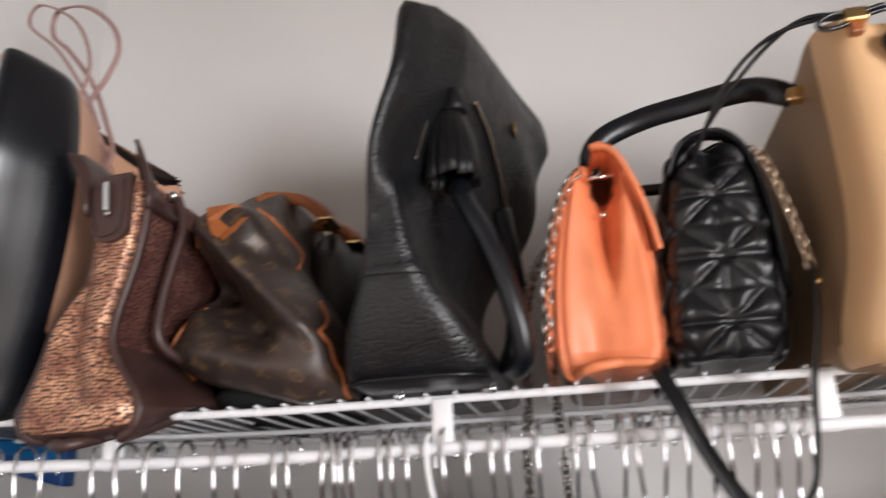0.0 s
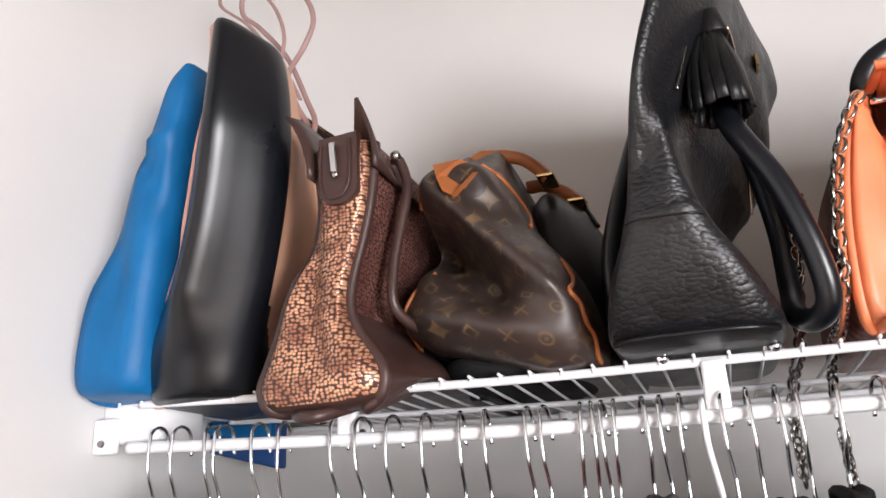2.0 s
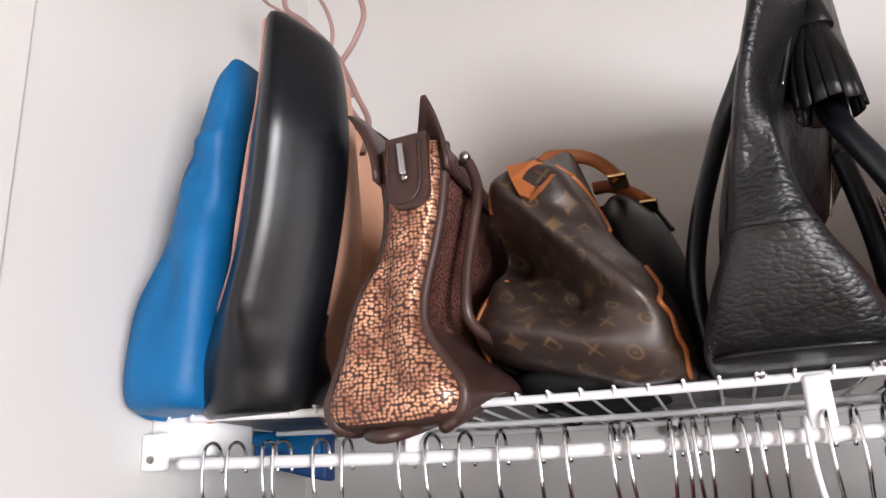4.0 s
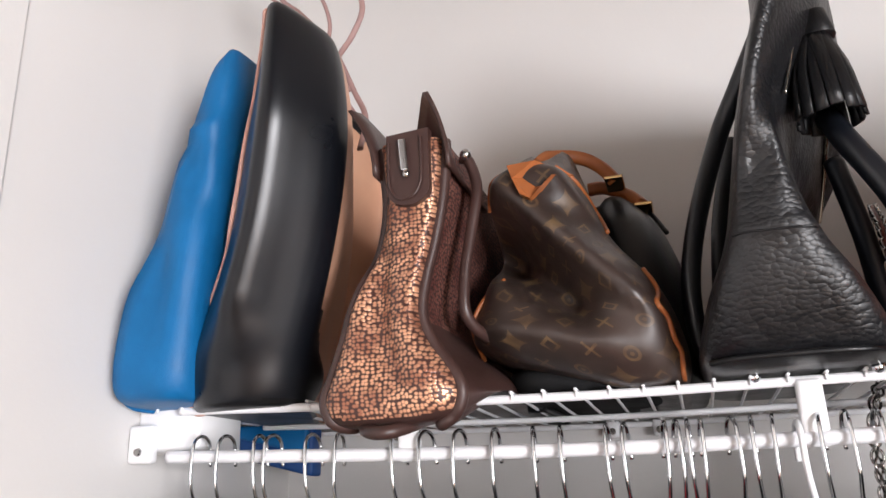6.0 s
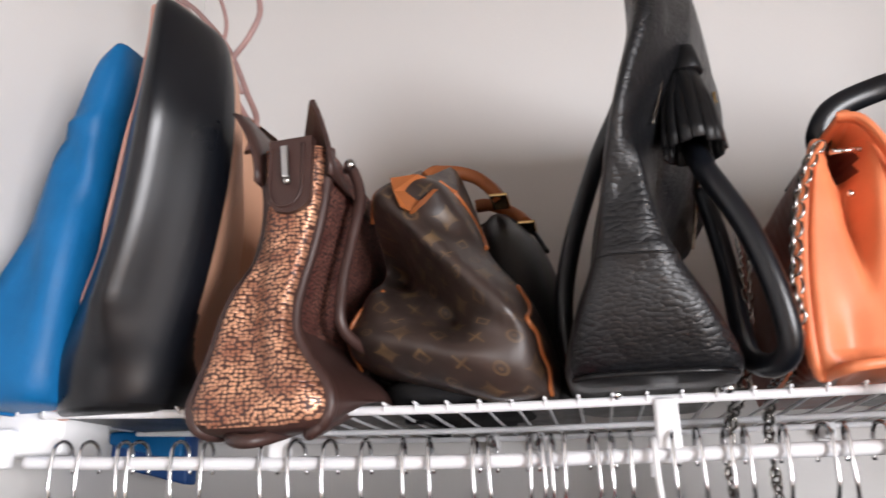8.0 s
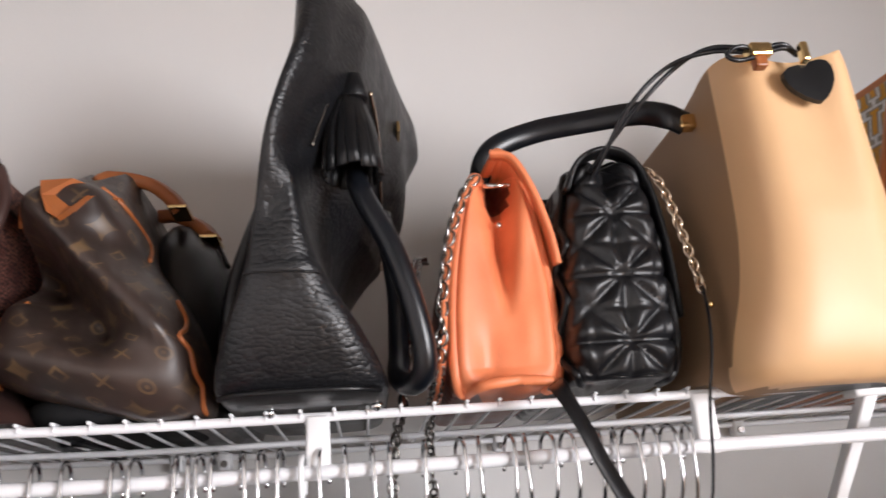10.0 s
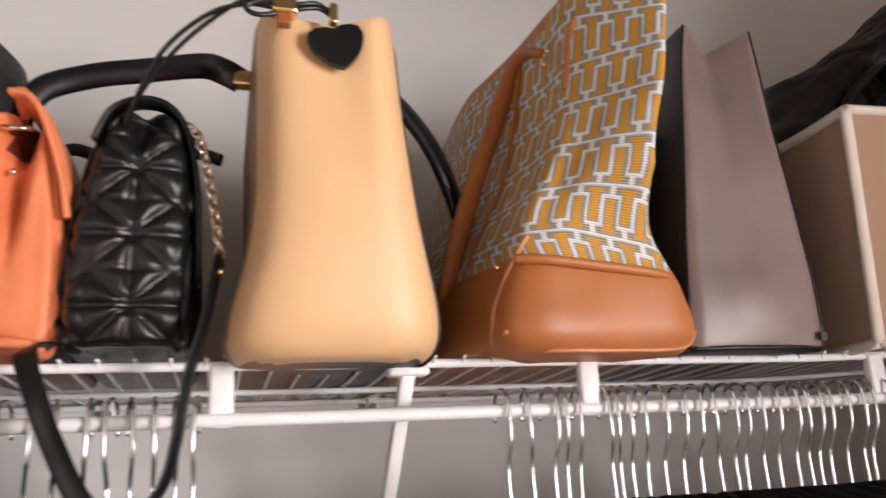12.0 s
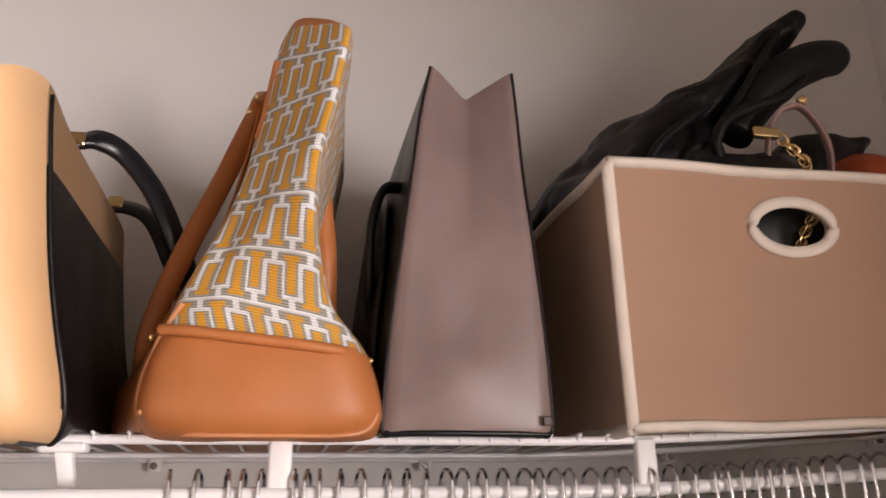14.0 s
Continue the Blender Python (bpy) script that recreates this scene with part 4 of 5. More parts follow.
    # round handles
    cord("handle", [(-0.0318, 0.660, 1.9627), (-0.0272, 0.63, 1.9323), (-0.0240, 0.605, 1.9016), (-0.0035, 0.600, 1.8555), (0.0105, 0.602, 1.8087), (0.0159, 0.612, 1.7741), (0.0084, 0.63, 1.7634), (-0.0007, 0.66, 1.7736), (0.0022, 0.70, 1.8026), (0.0039, 0.73, 1.8648), (-0.0051, 0.74, 1.9370)], 0.0085, BLACK_SMOOTH, b, "round black leather handle", count=90, sides=14)
    cord("handle", [(-0.0560, 0.66, 2.0240), (-0.0760, 0.685, 1.9920), (-0.0960, 0.70, 1.9560), (-0.1215, 0.70, 1.8864), (-0.1332, 0.70, 1.8302), (-0.1306, 0.71, 1.7847), (-0.1198, 0.74, 1.7748), (-0.1091, 0.80, 1.8206), (-0.0962, 0.82, 1.9225), (-0.0736, 0.82, 2.0050)], 0.0078, BLACK_SMOOTH, b, "round black leather handle", count=90, sides=14)
    gold_feet(b, [(-0.018, 0.668), (-0.098, 0.676)], CHROME)


def tassel_head():
    bm = bmesh.new()
    bmesh.ops.create_cone(bm, cap_ends=True, segments=18, radius1=0.0115, radius2=0.0072, depth=0.022, matrix=Matrix.Translation((-0.0265, 0.604, 1.9891)))
    bmesh.ops.bevel(bm, geom=bm.edges[:], offset=0.001, segments=1, affect="EDGES")
    return bm


def chain_mesh(name, material, ry, rx, r):
    """One oval link."""
    pts = [(rx * math.cos(a), 0, ry * math.sin(a)) for a in np.linspace(0, 2 * math.pi, 11)[:-1]]
    v, f = tube(pts, r, 16, 6, closed=True)
    me = bpy.data.meshes.new(name)
    me.from_pydata([tuple(q) for q in v], [], f)
    me.materials.append(material)
    me.polygons.foreach_set("use_smooth", [True] * len(me.polygons))
    return me


def chain(owner, points, data, step):
    """Links along a line, each turned against the last."""
    line = spline(points, 400)
    d = np.concatenate([[0], np.cumsum(np.linalg.norm(np.diff(line, axis=0), axis=1))])
    for k in range(int(d[-1] / step)):
        s = (k + 0.5) * step
        p = Vector([float(np.interp(s, d, line[:, c])) for c in range(3)])
        q = Vector([float(np.interp(min(s + 0.002, d[-1]), d, line[:, c])) for c in range(3)])
        o = Vector([float(np.interp(max(s - 0.002, 0), d, line[:, c])) for c in range(3)])
        turn = (q - o).to_track_quat("Z", "X").to_matrix().to_4x4() @ Matrix.Rotation(radians(45 + 90 * (k % 2)), 4, "Z")
        shared("chain_link", data, owner, p, turn.to_euler())


def coral_bag():
    b = thing("coral_flap_bag", (0.09, 0.77, deck(0.09)), "coral leather flap bag with rust quilted sides and woven chain", "handbag")
    rows = [(1.7600, 0.0502, 0.1159, 0.672, 0.90, 8.0), (1.7640, 0.0422, 0.1249, 0.660, 0.91, 8.0), (1.7865, 0.0393, 0.1273, 0.652, 0.91, 8.0), (1.8288, 0.0415, 0.1263, 0.650, 0.91, 8.0), (1.8710, 0.0480, 0.1220, 0.650, 0.91, 8.0), (1.9130, 0.0586, 0.1146, 0.650, 0.91, 8.0), (1.9360, 0.0681, 0.1093, 0.652, 0.91, 8.0), (1.9484, 0.0775, 0.1017, 0.656, 0.90, 3.0), (1.9514, 0.0847, 0.0952, 0.660, 0.90, 2.5)]

    def shape(q, box, w):
        f = hill(q.y, box[2], 0.03)
        mid = (box[0] + box[1]) / 2
        inner = (q.x - mid) / (box[1] - box[0])
        q.y += f * 0.027 * hill(q.x, mid + 0.004, 0.0035 + 0.009 * max(0, (q.z - 1.82) / 0.11)) * min(1, max(0, (q.z - 1.815) / 0.06))
        q.y += f * 0.026 * hill(q.x, mid + 0.003, 0.010) * min(1, max(0, (q.z - 1.905) / 0.02))
        q.y -= f * 0.006 * hill(q.x, mid + 0.017, 0.007) * min(1, max(0, (q.z - 1.83) / 0.05))
        q.y += f * 0.008 * max(0.0, 1 - (inner / 0.40) ** 4) * min(1, max(0, (q.z - 1.765) / 0.012))
        q.y += f * 0.005 * hill(q.x, mid - 0.012, 0.010) * hill(q.z, 1.785, 0.02) - f * 0.003 * hill(q.x, mid + 0.018, 0.008) * hill(q.z, 1.80, 0.03)
        if abs(q.x - mid) < 0.03 and q.z < 1.762:
            q.z += 0.006 * hill(q.x, mid, 0.012) * f
        # chevron stitching on the sides
        if q.y > box[2] + 0.03:
            g = abs(((q.z * 1.0 + abs(q.y - 0.78) * 0.7) / 0.012) % 1 - 0.5)
            q.x += (1 if q.x > mid else -1) * -0.0012 * max(0, 0.25 - g) * 4
        return q
    lp = loops_of(rows, 220, 120, shape)

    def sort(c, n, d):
        # rust sides; above 1.915 the same rust paints the shade in the slot
        return ("gusset", CORAL, "") if d < 0.022 or (d < 0.055 and abs(c.x - 0.088) < 0.020 and c.z < 1.915) else ("quilted_side_and_slot_shade", RUST, "rust red chevron-quilted leather side")
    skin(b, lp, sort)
    left, right = thin(seam(lp, -1, -0.9, 0.0005, 3, -3), 8), thin(seam(lp, 1, -0.9, 0.0005, 3, -3), 8)
    cord("edge_binding", [(0.0893, 0.652, 1.7652), (0.0617, 0.651, 1.7622)] + left + [(0.0905, 0.648, 1.9535)] + right[::-1] + [(0.1147, 0.651, 1.7620)], 0.0042, CORAL, b, count=170, sides=10, closed=True)
    # the flap that comes over the top
    cord("flap_edge", [(0.0840, 0.650, 1.9519), (0.1000, 0.646, 1.9455), (0.1138, 0.645, 1.9181), (0.1243, 0.647, 1.8832), (0.1294, 0.650, 1.8547)], 0.0026, CORAL, b, wide=0.006, up=(0, 1, 0), count=40)
    skin(b, loops_of([(1.8512, 0.1269, 0.1321, 0.66, 0.90, 4), (1.8809, 0.1230, 0.1304, 0.652, 0.905, 4), (1.9178, 0.1124, 0.1209, 0.652, 0.905, 4), (1.9441, 0.1007, 0.1081, 0.654, 0.905, 4), (1.9525, 0.0912, 0.0996, 0.656, 0.90, 4)], 40, 20), lambda c, n, d: ("flap", CORAL, ""))
    bm = bmesh.new()
    bmesh.ops.create_cone(bm, cap_ends=True, segments=10, radius1=0.002, radius2=0.002, depth=0.022, matrix=Matrix.Translation((0.0880, 0.657, 1.9269)) @ Matrix.Rotation(radians(90), 4, "Y"))
    part("chain_loop", bm, CHROME, b, "silver chain loop")
    bm = bmesh.new()
    bmesh.ops.create_uvsphere(bm, u_segments=10, v_segments=8, radius=0.0028, matrix=Matrix.Translation((0.0878, 0.662, 1.8937)))
    part("snap", bm, CHROME, b, "silver snap")
    # chain woven with leather: down the side, through the wires and back
    link_data = chain_mesh("chain_link", STEEL, 0.0068, 0.0046, 0.0013)
    run = [(0.0702, 0.652, 1.9321), (0.0576, 0.648, 1.9136), (0.0439, 0.646, 1.8769), (0.0353, 0.646, 1.8294), (0.0319, 0.650, 1.7922), (0.0305, 0.690, 1.7690), (0.0300, 0.755, 1.7600), (0.0305, 0.795, 1.7350), (0.0315, 0.800, 1.7000), (0.0320, 0.800, 1.6500)]
    chain(b, run, link_data, 0.0072)
    cord("woven_strap", [(x + 0.002, y + 0.002, z) for x, y, z in run if z > 1.755], 0.0022, CORAL, b, "coral leather lace in the chain", wide=0.0042, up=(0.3, 1, 0), count=60)
    run = [(0.0418, 0.84, 1.9229), (0.0308, 0.80, 1.9086), (0.0203, 0.74, 1.8687), (0.0107, 0.71, 1.8171), (0.0060, 0.745, 1.7660), (0.0010, 0.790, 1.7450), (-0.0040, 0.800, 1.7100), (-0.0040, 0.800, 1.6550)]
    chain(b, run, link_data, 0.0072)
    cord("woven_strap", [(x + 0.001, y + 0.002, z) for x, y, z in run if z > 1.75], 0.0020, RUST, b, "rust leather lace in the chain", wide=0.0040, up=(0.3, 1, 0), count=60)


def quilted_bag():
    b = thing("black_quilted_bag", (0.18, 0.77, deck(0.18)), "black star-quilted leather crossbody bag with gold chain", "handbag")
    rows = [(1.7599, 0.1396, 0.2046, 0.660, 0.90, 8.0), (1.7649, 0.1308, 0.2147, 0.646, 0.91, 8.0), (1.7967, 0.1279, 0.2181, 0.640, 0.91, 8.0), (1.8492, 0.1320, 0.2168, 0.640, 0.91, 8.0), (1.8911, 0.1392, 0.2145, 0.642, 0.91, 8.0), (1.9223, 0.1464, 0.2111, 0.645, 0.91, 8.0), (1.9388, 0.1500, 0.2090, 0.650, 0.90, 4.5), (1.9462, 0.1580, 0.2020, 0.656, 0.89, 3.5)]

    def puff(u, v):
        a, c = u / 0.058 + 0.5, v / 0.052
        du, dv = (a % 1) - 0.5, (c % 1) - 0.5
        ang = math.atan2(dv, du)
        rad = min(1.0, math.hypot(du, dv) * 2)
        petals = abs(math.sin(4 * ang)) ** 0.55
        border = (1 - abs(2 * du) ** 14) * (1 - abs(2 * dv) ** 14)
        return petals * min(1, rad * 3) * (0.55 + 0.45 * max(0.0, border) ** 0.5)

    def shape(q, box, w):
        f = hill(q.y, box[2], 0.02)
        mid = (box[0] + box[1]) / 2
        if q.y < box[2] + 0.02:
            q.y -= f * 0.0085 * puff(q.x - 0.176, q.z - 1.762)
        else:
            q.x += (1 if q.x > mid else -1) * 0.003 * puff(q.y - 0.70, q.z - 1.762)
        q.y += f * 0.016 * hill(q.x, mid, 0.010) * min(1, max(0, (q.z - 1.905) / 0.02))
        return q
    lp = loops_of(rows, 300, 150, shape)
    skin(b, lp, lambda c, n, d: ("body", BLACK_QUILT, ""))
    for sx in (-1, 1):
        cord("edge_piping", thin(seam(lp, sx, -0.9, 0.0006, 4, -6), 10), 0.0034, BLACK, b, sides=10)
    cord("top_flap", [(0.1440, 0.652, 1.9173), (0.1546, 0.648, 1.9393), (0.1734, 0.647, 1.9494), (0.1942, 0.648, 1.9469), (0.2098, 0.650, 1.9268), (0.2192, 0.652, 1.8797), (0.2216, 0.652, 1.8065)], 0.0024, BLACK, b, wide=0.010, up=(0, 1, 0), count=50)
    link_data = chain_mesh("gold_chain_link", PALE_GOLD, 0.0056, 0.0036, 0.0010)
    chain(b, [(0.2112, 0.642, 1.9302), (0.2198, 0.638, 1.9167), (0.2284, 0.636, 1.8801), (0.2348, 0.635, 1.8435), (0.2370, 0.634, 1.8226)], link_data, 0.0062)
    bm = bmesh.new()
    bmesh.ops.create_uvsphere(bm, u_segments=10, v_segments=8, radius=0.003, matrix=Matrix.Translation((0.2375, 0.626, 1.8102)))
    part("strap_rivet", bm, GOLD, b, "gold rivet")
    cord("strap", [(0.2371, 0.632, 1.8226), (0.2326, 0.622, 1.7967), (0.2277, 0.618, 1.7706), (0.2186, 0.616, 1.7338), (0.2125, 0.615, 1.6915), (0.2042, 0.615, 1.6619), (0.1843, 0.615, 1.6416)], 0.0012, BLACK, b, "black leather strap looping below the shelf", wide=0.0075, up=(0.45, 1.0, 0.0), count=70)
    cord("strap", [(0.1864, 0.615, 1.6427), (0.1600, 0.615, 1.6543), (0.1387, 0.616, 1.6916), (0.1247, 0.618, 1.7256), (0.1146, 0.63, 1.7529), (0.1186, 0.66, 1.7617), (0.1315, 0.70, 1.7607)], 0.0012, BLACK, b, "black leather strap looping below the shelf", wide=0.0075, up=(0.8, 0.5, 0.5), count=70)


def camel_tote():
    b = thing("camel_tote", (0.31, 0.76, deck(0.31)), "camel leather tote with black sides and heart tag", "handbag")
    rows = [(1.7422, 0.2598, 0.3778, 0.612, 0.92, 5.0), (1.7446, 0.2475, 0.3910, 0.596, 0.93, 7.0), (1.7565, 0.2404, 0.3987, 0.584, 0.93, 8.0), (1.7809, 0.2427, 0.3980, 0.576, 0.93, 8.0), (1.8179, 0.2525, 0.3897, 0.570, 0.93, 8.0), (1.8600, 0.2579, 0.3814, 0.566, 0.93, 8.0), (1.9127, 0.2580, 0.3740, 0.562, 0.93, 8.0), (1.9601, 0.2570, 0.3688, 0.558, 0.93, 8.0), (1.9830, 0.2566, 0.3668, 0.557, 0.93, 8.0), (1.9875, 0.2572, 0.3656, 0.558, 0.93, 8.0)]

    def shape(q, box, w):
        f = hill(q.y, box[2], 0.06)
        mid = (box[0] + box[1]) / 2
        q.y += f * 0.010 * hill(q.x, mid, 0.03) * max(0, (q.z - 1.86) / 0.12)
        q.y -= f * 0.006 * hill(q.x, mid + 0.028, 0.016) * max(0, (q.z - 1.80) / 0.18)
        q.z -= 0.006 * hill(q.x, mid, 0.03) * max(0, (w - 0.9) / 0.1) * f
        q.z += 0.017 * (abs(q.x - mid) / ((box[1] - box[0]) / 2)) ** 3 * max(0, (w - 0.92) / 0.08) * f
        q.y += f * 0.0015 * noise.noise(q * 16)
        k = min(1.0, max(0.0, (q.y - 0.635) / 0.03))
        q.z = q.z * (1 - k) + k * max(q.z, deck(q.x) + 0.001)
        edge = abs(q.x - mid) / ((box[1] - box[0]) / 2)
        q.y += f * 0.022 * edge ** 4
        return q
    lp = loops_of(rows, 170, 90, shape)

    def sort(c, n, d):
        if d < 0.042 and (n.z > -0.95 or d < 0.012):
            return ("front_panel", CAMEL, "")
        # darker tan than the front: the whole left side and the upper right
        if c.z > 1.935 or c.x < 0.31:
            return ("side_panel", CAMEL_DARK, "dark tan left and upper side")
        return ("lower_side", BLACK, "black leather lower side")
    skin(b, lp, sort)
    cord("edge_binding", thin(seam(lp, 1, -0.42, 0.0006, 4, -4), 5), 0.0021, BLACK, b, "black painted edge", count=80)
    # drawstring, its slide and the heart tag
    for off in (0.0, 0.007):
        cord("drawstring", [(0.150, 0.70, 1.905 + off), (0.165, 0.64, 1.925 + off), (0.190 + off, 0.605, 1.968), (0.222 + off, 0.590, 1.996), (0.252, 0.572, 1.998 + off * 0.5), (0.278, 0.556, 1.986 + off * 0.5), (0.300, 0.556, 1.990 + off * 0.5), (0.312, 0.560, 1.986)], 0.0019, BLACK_SMOOTH, b, "black leather drawstring", count=60)
    cord("bow_loop", [(0.276, 0.552, 1.984), (0.262, 0.550, 1.988), (0.250, 0.550, 1.981), (0.258, 0.550, 1.976), (0.276, 0.552, 1.981)], 0.0019, BLACK_SMOOTH, b, count=36)
    part("slide", block(0.2675, 0.2850, 0.546, 0.560, 1.979, 1.990, 0.002), GOLD, b, "gold metal slide", False)
    part("slide_tip", block(0.2715, 0.2810, 0.549, 0.558, 1.971, 1.980, 0.0015), TAN_TRIM, b, "tan leather tip", False)
    part("tag_clip", block(0.3075, 0.3135, 0.546, 0.554, 1.974, 1.990, 0.0015), GOLD, b, "gold tag clip", False)
    bm = bmesh.new()
    prof = [(0.0, 1.9728), (0.006, 1.9748), (0.0135, 1.9746), (0.0188, 1.9720), (0.0205, 1.9675), (0.0196, 1.9610), (0.0165, 1.9545), (0.0115, 1.9485), (0.0050, 1.9435), (0.0, 1.9412)]
    ring = [(0.3105 + x, z) for x, z in prof] + [(0.3105 - x, z) for x, z in prof[-2:0:-1]]
    ca, sa = math.cos(0.26), math.sin(0.26)
    ring = [(0.3105 + (x - 0.3105) * ca - (z - 1.974) * sa, 1.974 + (x - 0.3105) * sa + (z - 1.974) * ca) for x, z in ring]
    lo = [bm.verts.new((x, 0.5525, z)) for x, z in ring]
    hi = [bm.verts.new((x, 0.5575, z)) for x, z in ring]
    bm.faces.new(lo)
    bm.faces.new(hi[::-1])
    for i in range(len(ring)):
        bm.faces.new((lo[i], hi[i], hi[(i + 1) % len(ring)], lo[(i + 1) % len(ring)]))
    part("heart_tag", bm, BLACK, b, "black leather heart tag", False)
    # handles with gold ends: one pair falls to each side
    fall = lambda pts: [(0.113 + (x - 0.113) * 0.90, 0.06 + (y - 0.06) * 0.90, 1.694 + (z - 1.69) * 0.90) for x, y, z in pts]
    cord("handle", fall([(0.2640, 0.70, 1.9960), (0.2486, 0.70, 2.0040), (0.2291, 0.72, 2.0186), (0.1811, 0.75, 2.0256), (0.1334, 0.76, 2.0208), (0.0911, 0.76, 2.0017), (0.0781, 0.77, 1.9703), (0.0849, 0.80, 1.9432)]), 0.0046, BLACK_SMOOTH, b, "black leather handle", wide=0.0105, up=(0, -0.25, 1), count=60)
    cord("handle", fall([(0.2477, 0.86, 1.9862), (0.2194, 0.87, 1.9966), (0.1725, 0.87, 1.9869), (0.1306, 0.87, 1.9874), (0.0992, 0.87, 1.9929), (0.0779, 0.88, 1.9721)]), 0.0040, BLACK_SMOOTH, b, "black leather handle", wide=0.006, up=(0, -0.25, 1), count=50)
    cord("handle", [(0.3569, 0.700, 1.9965), (0.3753, 0.705, 2.0043), (0.3956, 0.715, 1.9975), (0.4212, 0.72, 1.9682), (0.4407, 0.725, 1.9308), (0.4587, 0.74, 1.8851), (0.4621, 0.76, 1.8435)], 0.0046, BLACK_SMOOTH, b, "black leather handle", wide=0.0100, up=(0.7, 0.5, 0.7), count=60)
    cord("handle", [(0.3555, 0.850, 1.9923), (0.3750, 0.85, 1.9962), (0.4007, 0.85, 1.9816), (0.4274, 0.85, 1.9281), (0.4444, 0.84, 1.8831), (0.4527, 0.84, 1.8420)], 0.0042, BLACK_SMOOTH, b, "black leather handle", wide=0.0080, up=(0.7, 0.5, 0.7), count=60)
    for x, y, z in ((0.362, 0.698, 1.9995), (0.366, 0.848, 1.9995), (0.252, 0.636, 1.9700)):
        part("handle_end", block(x - 0.009, x + 0.006, y - 0.006, y + 0.006, z - 0.0065, z + 0.0065, 0.002), GOLD, b, "gold handle end", False)
    # pale straw-coloured pouch at the wall
    p = thing("straw_pouch", (0.45, 0.93, deck(0.45)), "pale yellow cloth pouch against the wall", "bag")
    skin(p, loops_of([(1.7559, 0.3892, 0.4812, 0.90, 0.97, 3), (1.7694, 0.3844, 0.4918, 0.89, 0.975, 3), (1.8412, 0.3842, 0.4914, 0.89, 0.975, 3), (1.8769, 0.3888, 0.4807, 0.90, 0.975, 3), (1.8818, 0.3987, 0.4701, 0.91, 0.97, 3)], 40, 16), lambda c, n, d: ("body", surface("straw_cloth", (0.55, 0.40, 0.20), 0.8, 900, 0.3), ""))


def jacquard_tote():
    b = thing("jacquard_tote", (0.52, 0.76, deck(0.52)), "yellow and white jacquard tote with cognac leather base", "handbag")
    rows = [(1.7455, 0.4599, 0.6030, 0.620, 0.92, 4.0), (1.7489, 0.4482, 0.6150, 0.607, 0.93, 6.0), (1.7635, 0.4402, 0.6200, 0.598, 0.93, 7.0), (1.7895, 0.4422, 0.6150, 0.597, 0.93, 7.0), (1.8133, 0.4484, 0.6045, 0.599, 0.93, 7.0), (1.8412, 0.4586, 0.5803, 0.606, 0.93, 7.0), (1.8722, 0.4729, 0.5680, 0.606, 0.93, 7.5), (1.9031, 0.4891, 0.5630, 0.606, 0.93, 8.0),
            (1.9338, 0.5002, 0.5650, 0.606, 0.93, 8.0), (1.9696, 0.5092, 0.5730, 0.606, 0.93, 8.0), (2.0080, 0.5171, 0.5790, 0.606, 0.93, 8.0), (2.0300, 0.5230, 0.5825, 0.606, 0.93, 8.0), (2.0400, 0.5270, 0.5810, 0.610, 0.92, 4.0)]

    def shape(q, box, w):
        f = hill(q.y, box[2], 0.06)
        k = min(1.0, max(0.0, (q.y - 0.64) / 0.03))
        q.z = q.z * (1 - k) + k * max(q.z, deck(q.x) + 0.001)
        q.y += f * 0.010 * hill(q.x, box[0] + 0.02, 0.012) * hill(q.z, 1.89, 0.05)
        turn = min(1.0, max(0.0, (q.z - 1.815) / 0.07)) * max(0.0, min(1.0, (q.x - box[0]) / (box[1] - box[0])))
        q.y -= f * (0.055 + 0.030 * min(1.0, max(0.0, (q.z - 1.86) / 0.08))) * turn
        q.z += ((0.024 + 0.020 * f) * (1 - turn) - 0.008 * turn) * max(0.0, (w - 0.8) / 0.2)
        # further back the sides spread
        if q.y > 0.64:
            mid = (box[0] + box[1]) / 2
            s = min(1, (q.y - 0.64) / 0.16) * (1.6 - 0.6 * min(1.0, max(0.0, (q.z - 1.80) / 0.06)))
            q.x += (-0.030 if q.x < mid else 0.012) * s
        q.y += f * 0.002 * noise.noise(q * 22)
        return q
    lp = loops_of(rows, 160, 100, shape)

    def w_of(z, x, y):
        return z - min(2.062 - 0.8 * (x - 0.54), 2.078 if y < 0.65 else 2.056)

    def sort(c, n, d):
        if c.z < 1.816 - 0.10 * (c.x - 0.52):
            return ("base", COGNAC, "cognac leather base")
        if w_of(c.z, c.x, c.y) > 0 or n.z > 0.8:
            return ("top_trim", COGNAC, "cognac leather top trim")
        return ("body", JACQUARD, "")
    # the woven rows run a little downhill across the front
    skin(b, lp, sort, lay=lambda v, uv: (uv[0] + 0.006, uv[1] + 0.21 * max(-0.02, v.x - 0.52) + 0.012))
    def on_front(x, z, out=0.001):
        best = min((v for L in lp for v in L if v.y < 0.66), key=lambda v: (v.x - x) ** 2 + (v.z - z) ** 2)
        return (x, best.y - out, z)
    cord("front_piping", [on_front(x, z) for x, z in ((0.4460, 1.7540), (0.4430, 1.7700), (0.4460, 1.7900), (0.4580, 1.8190), (0.4700, 1.8400))], 0.0022, COGNAC_EDGE, b, "light cognac piping", count=40)
    cord("base_piping", [on_front(x, z, 0.0004) for x, z in ((0.4480, 1.7640), (0.4560, 1.7530), (0.4800, 1.7485), (0.5350, 1.7480), (0.5850, 1.7485), (0.6040, 1.7530), (0.6110, 1.7640))], 0.0018, COGNAC_EDGE, b, "light cognac piping", count=60)
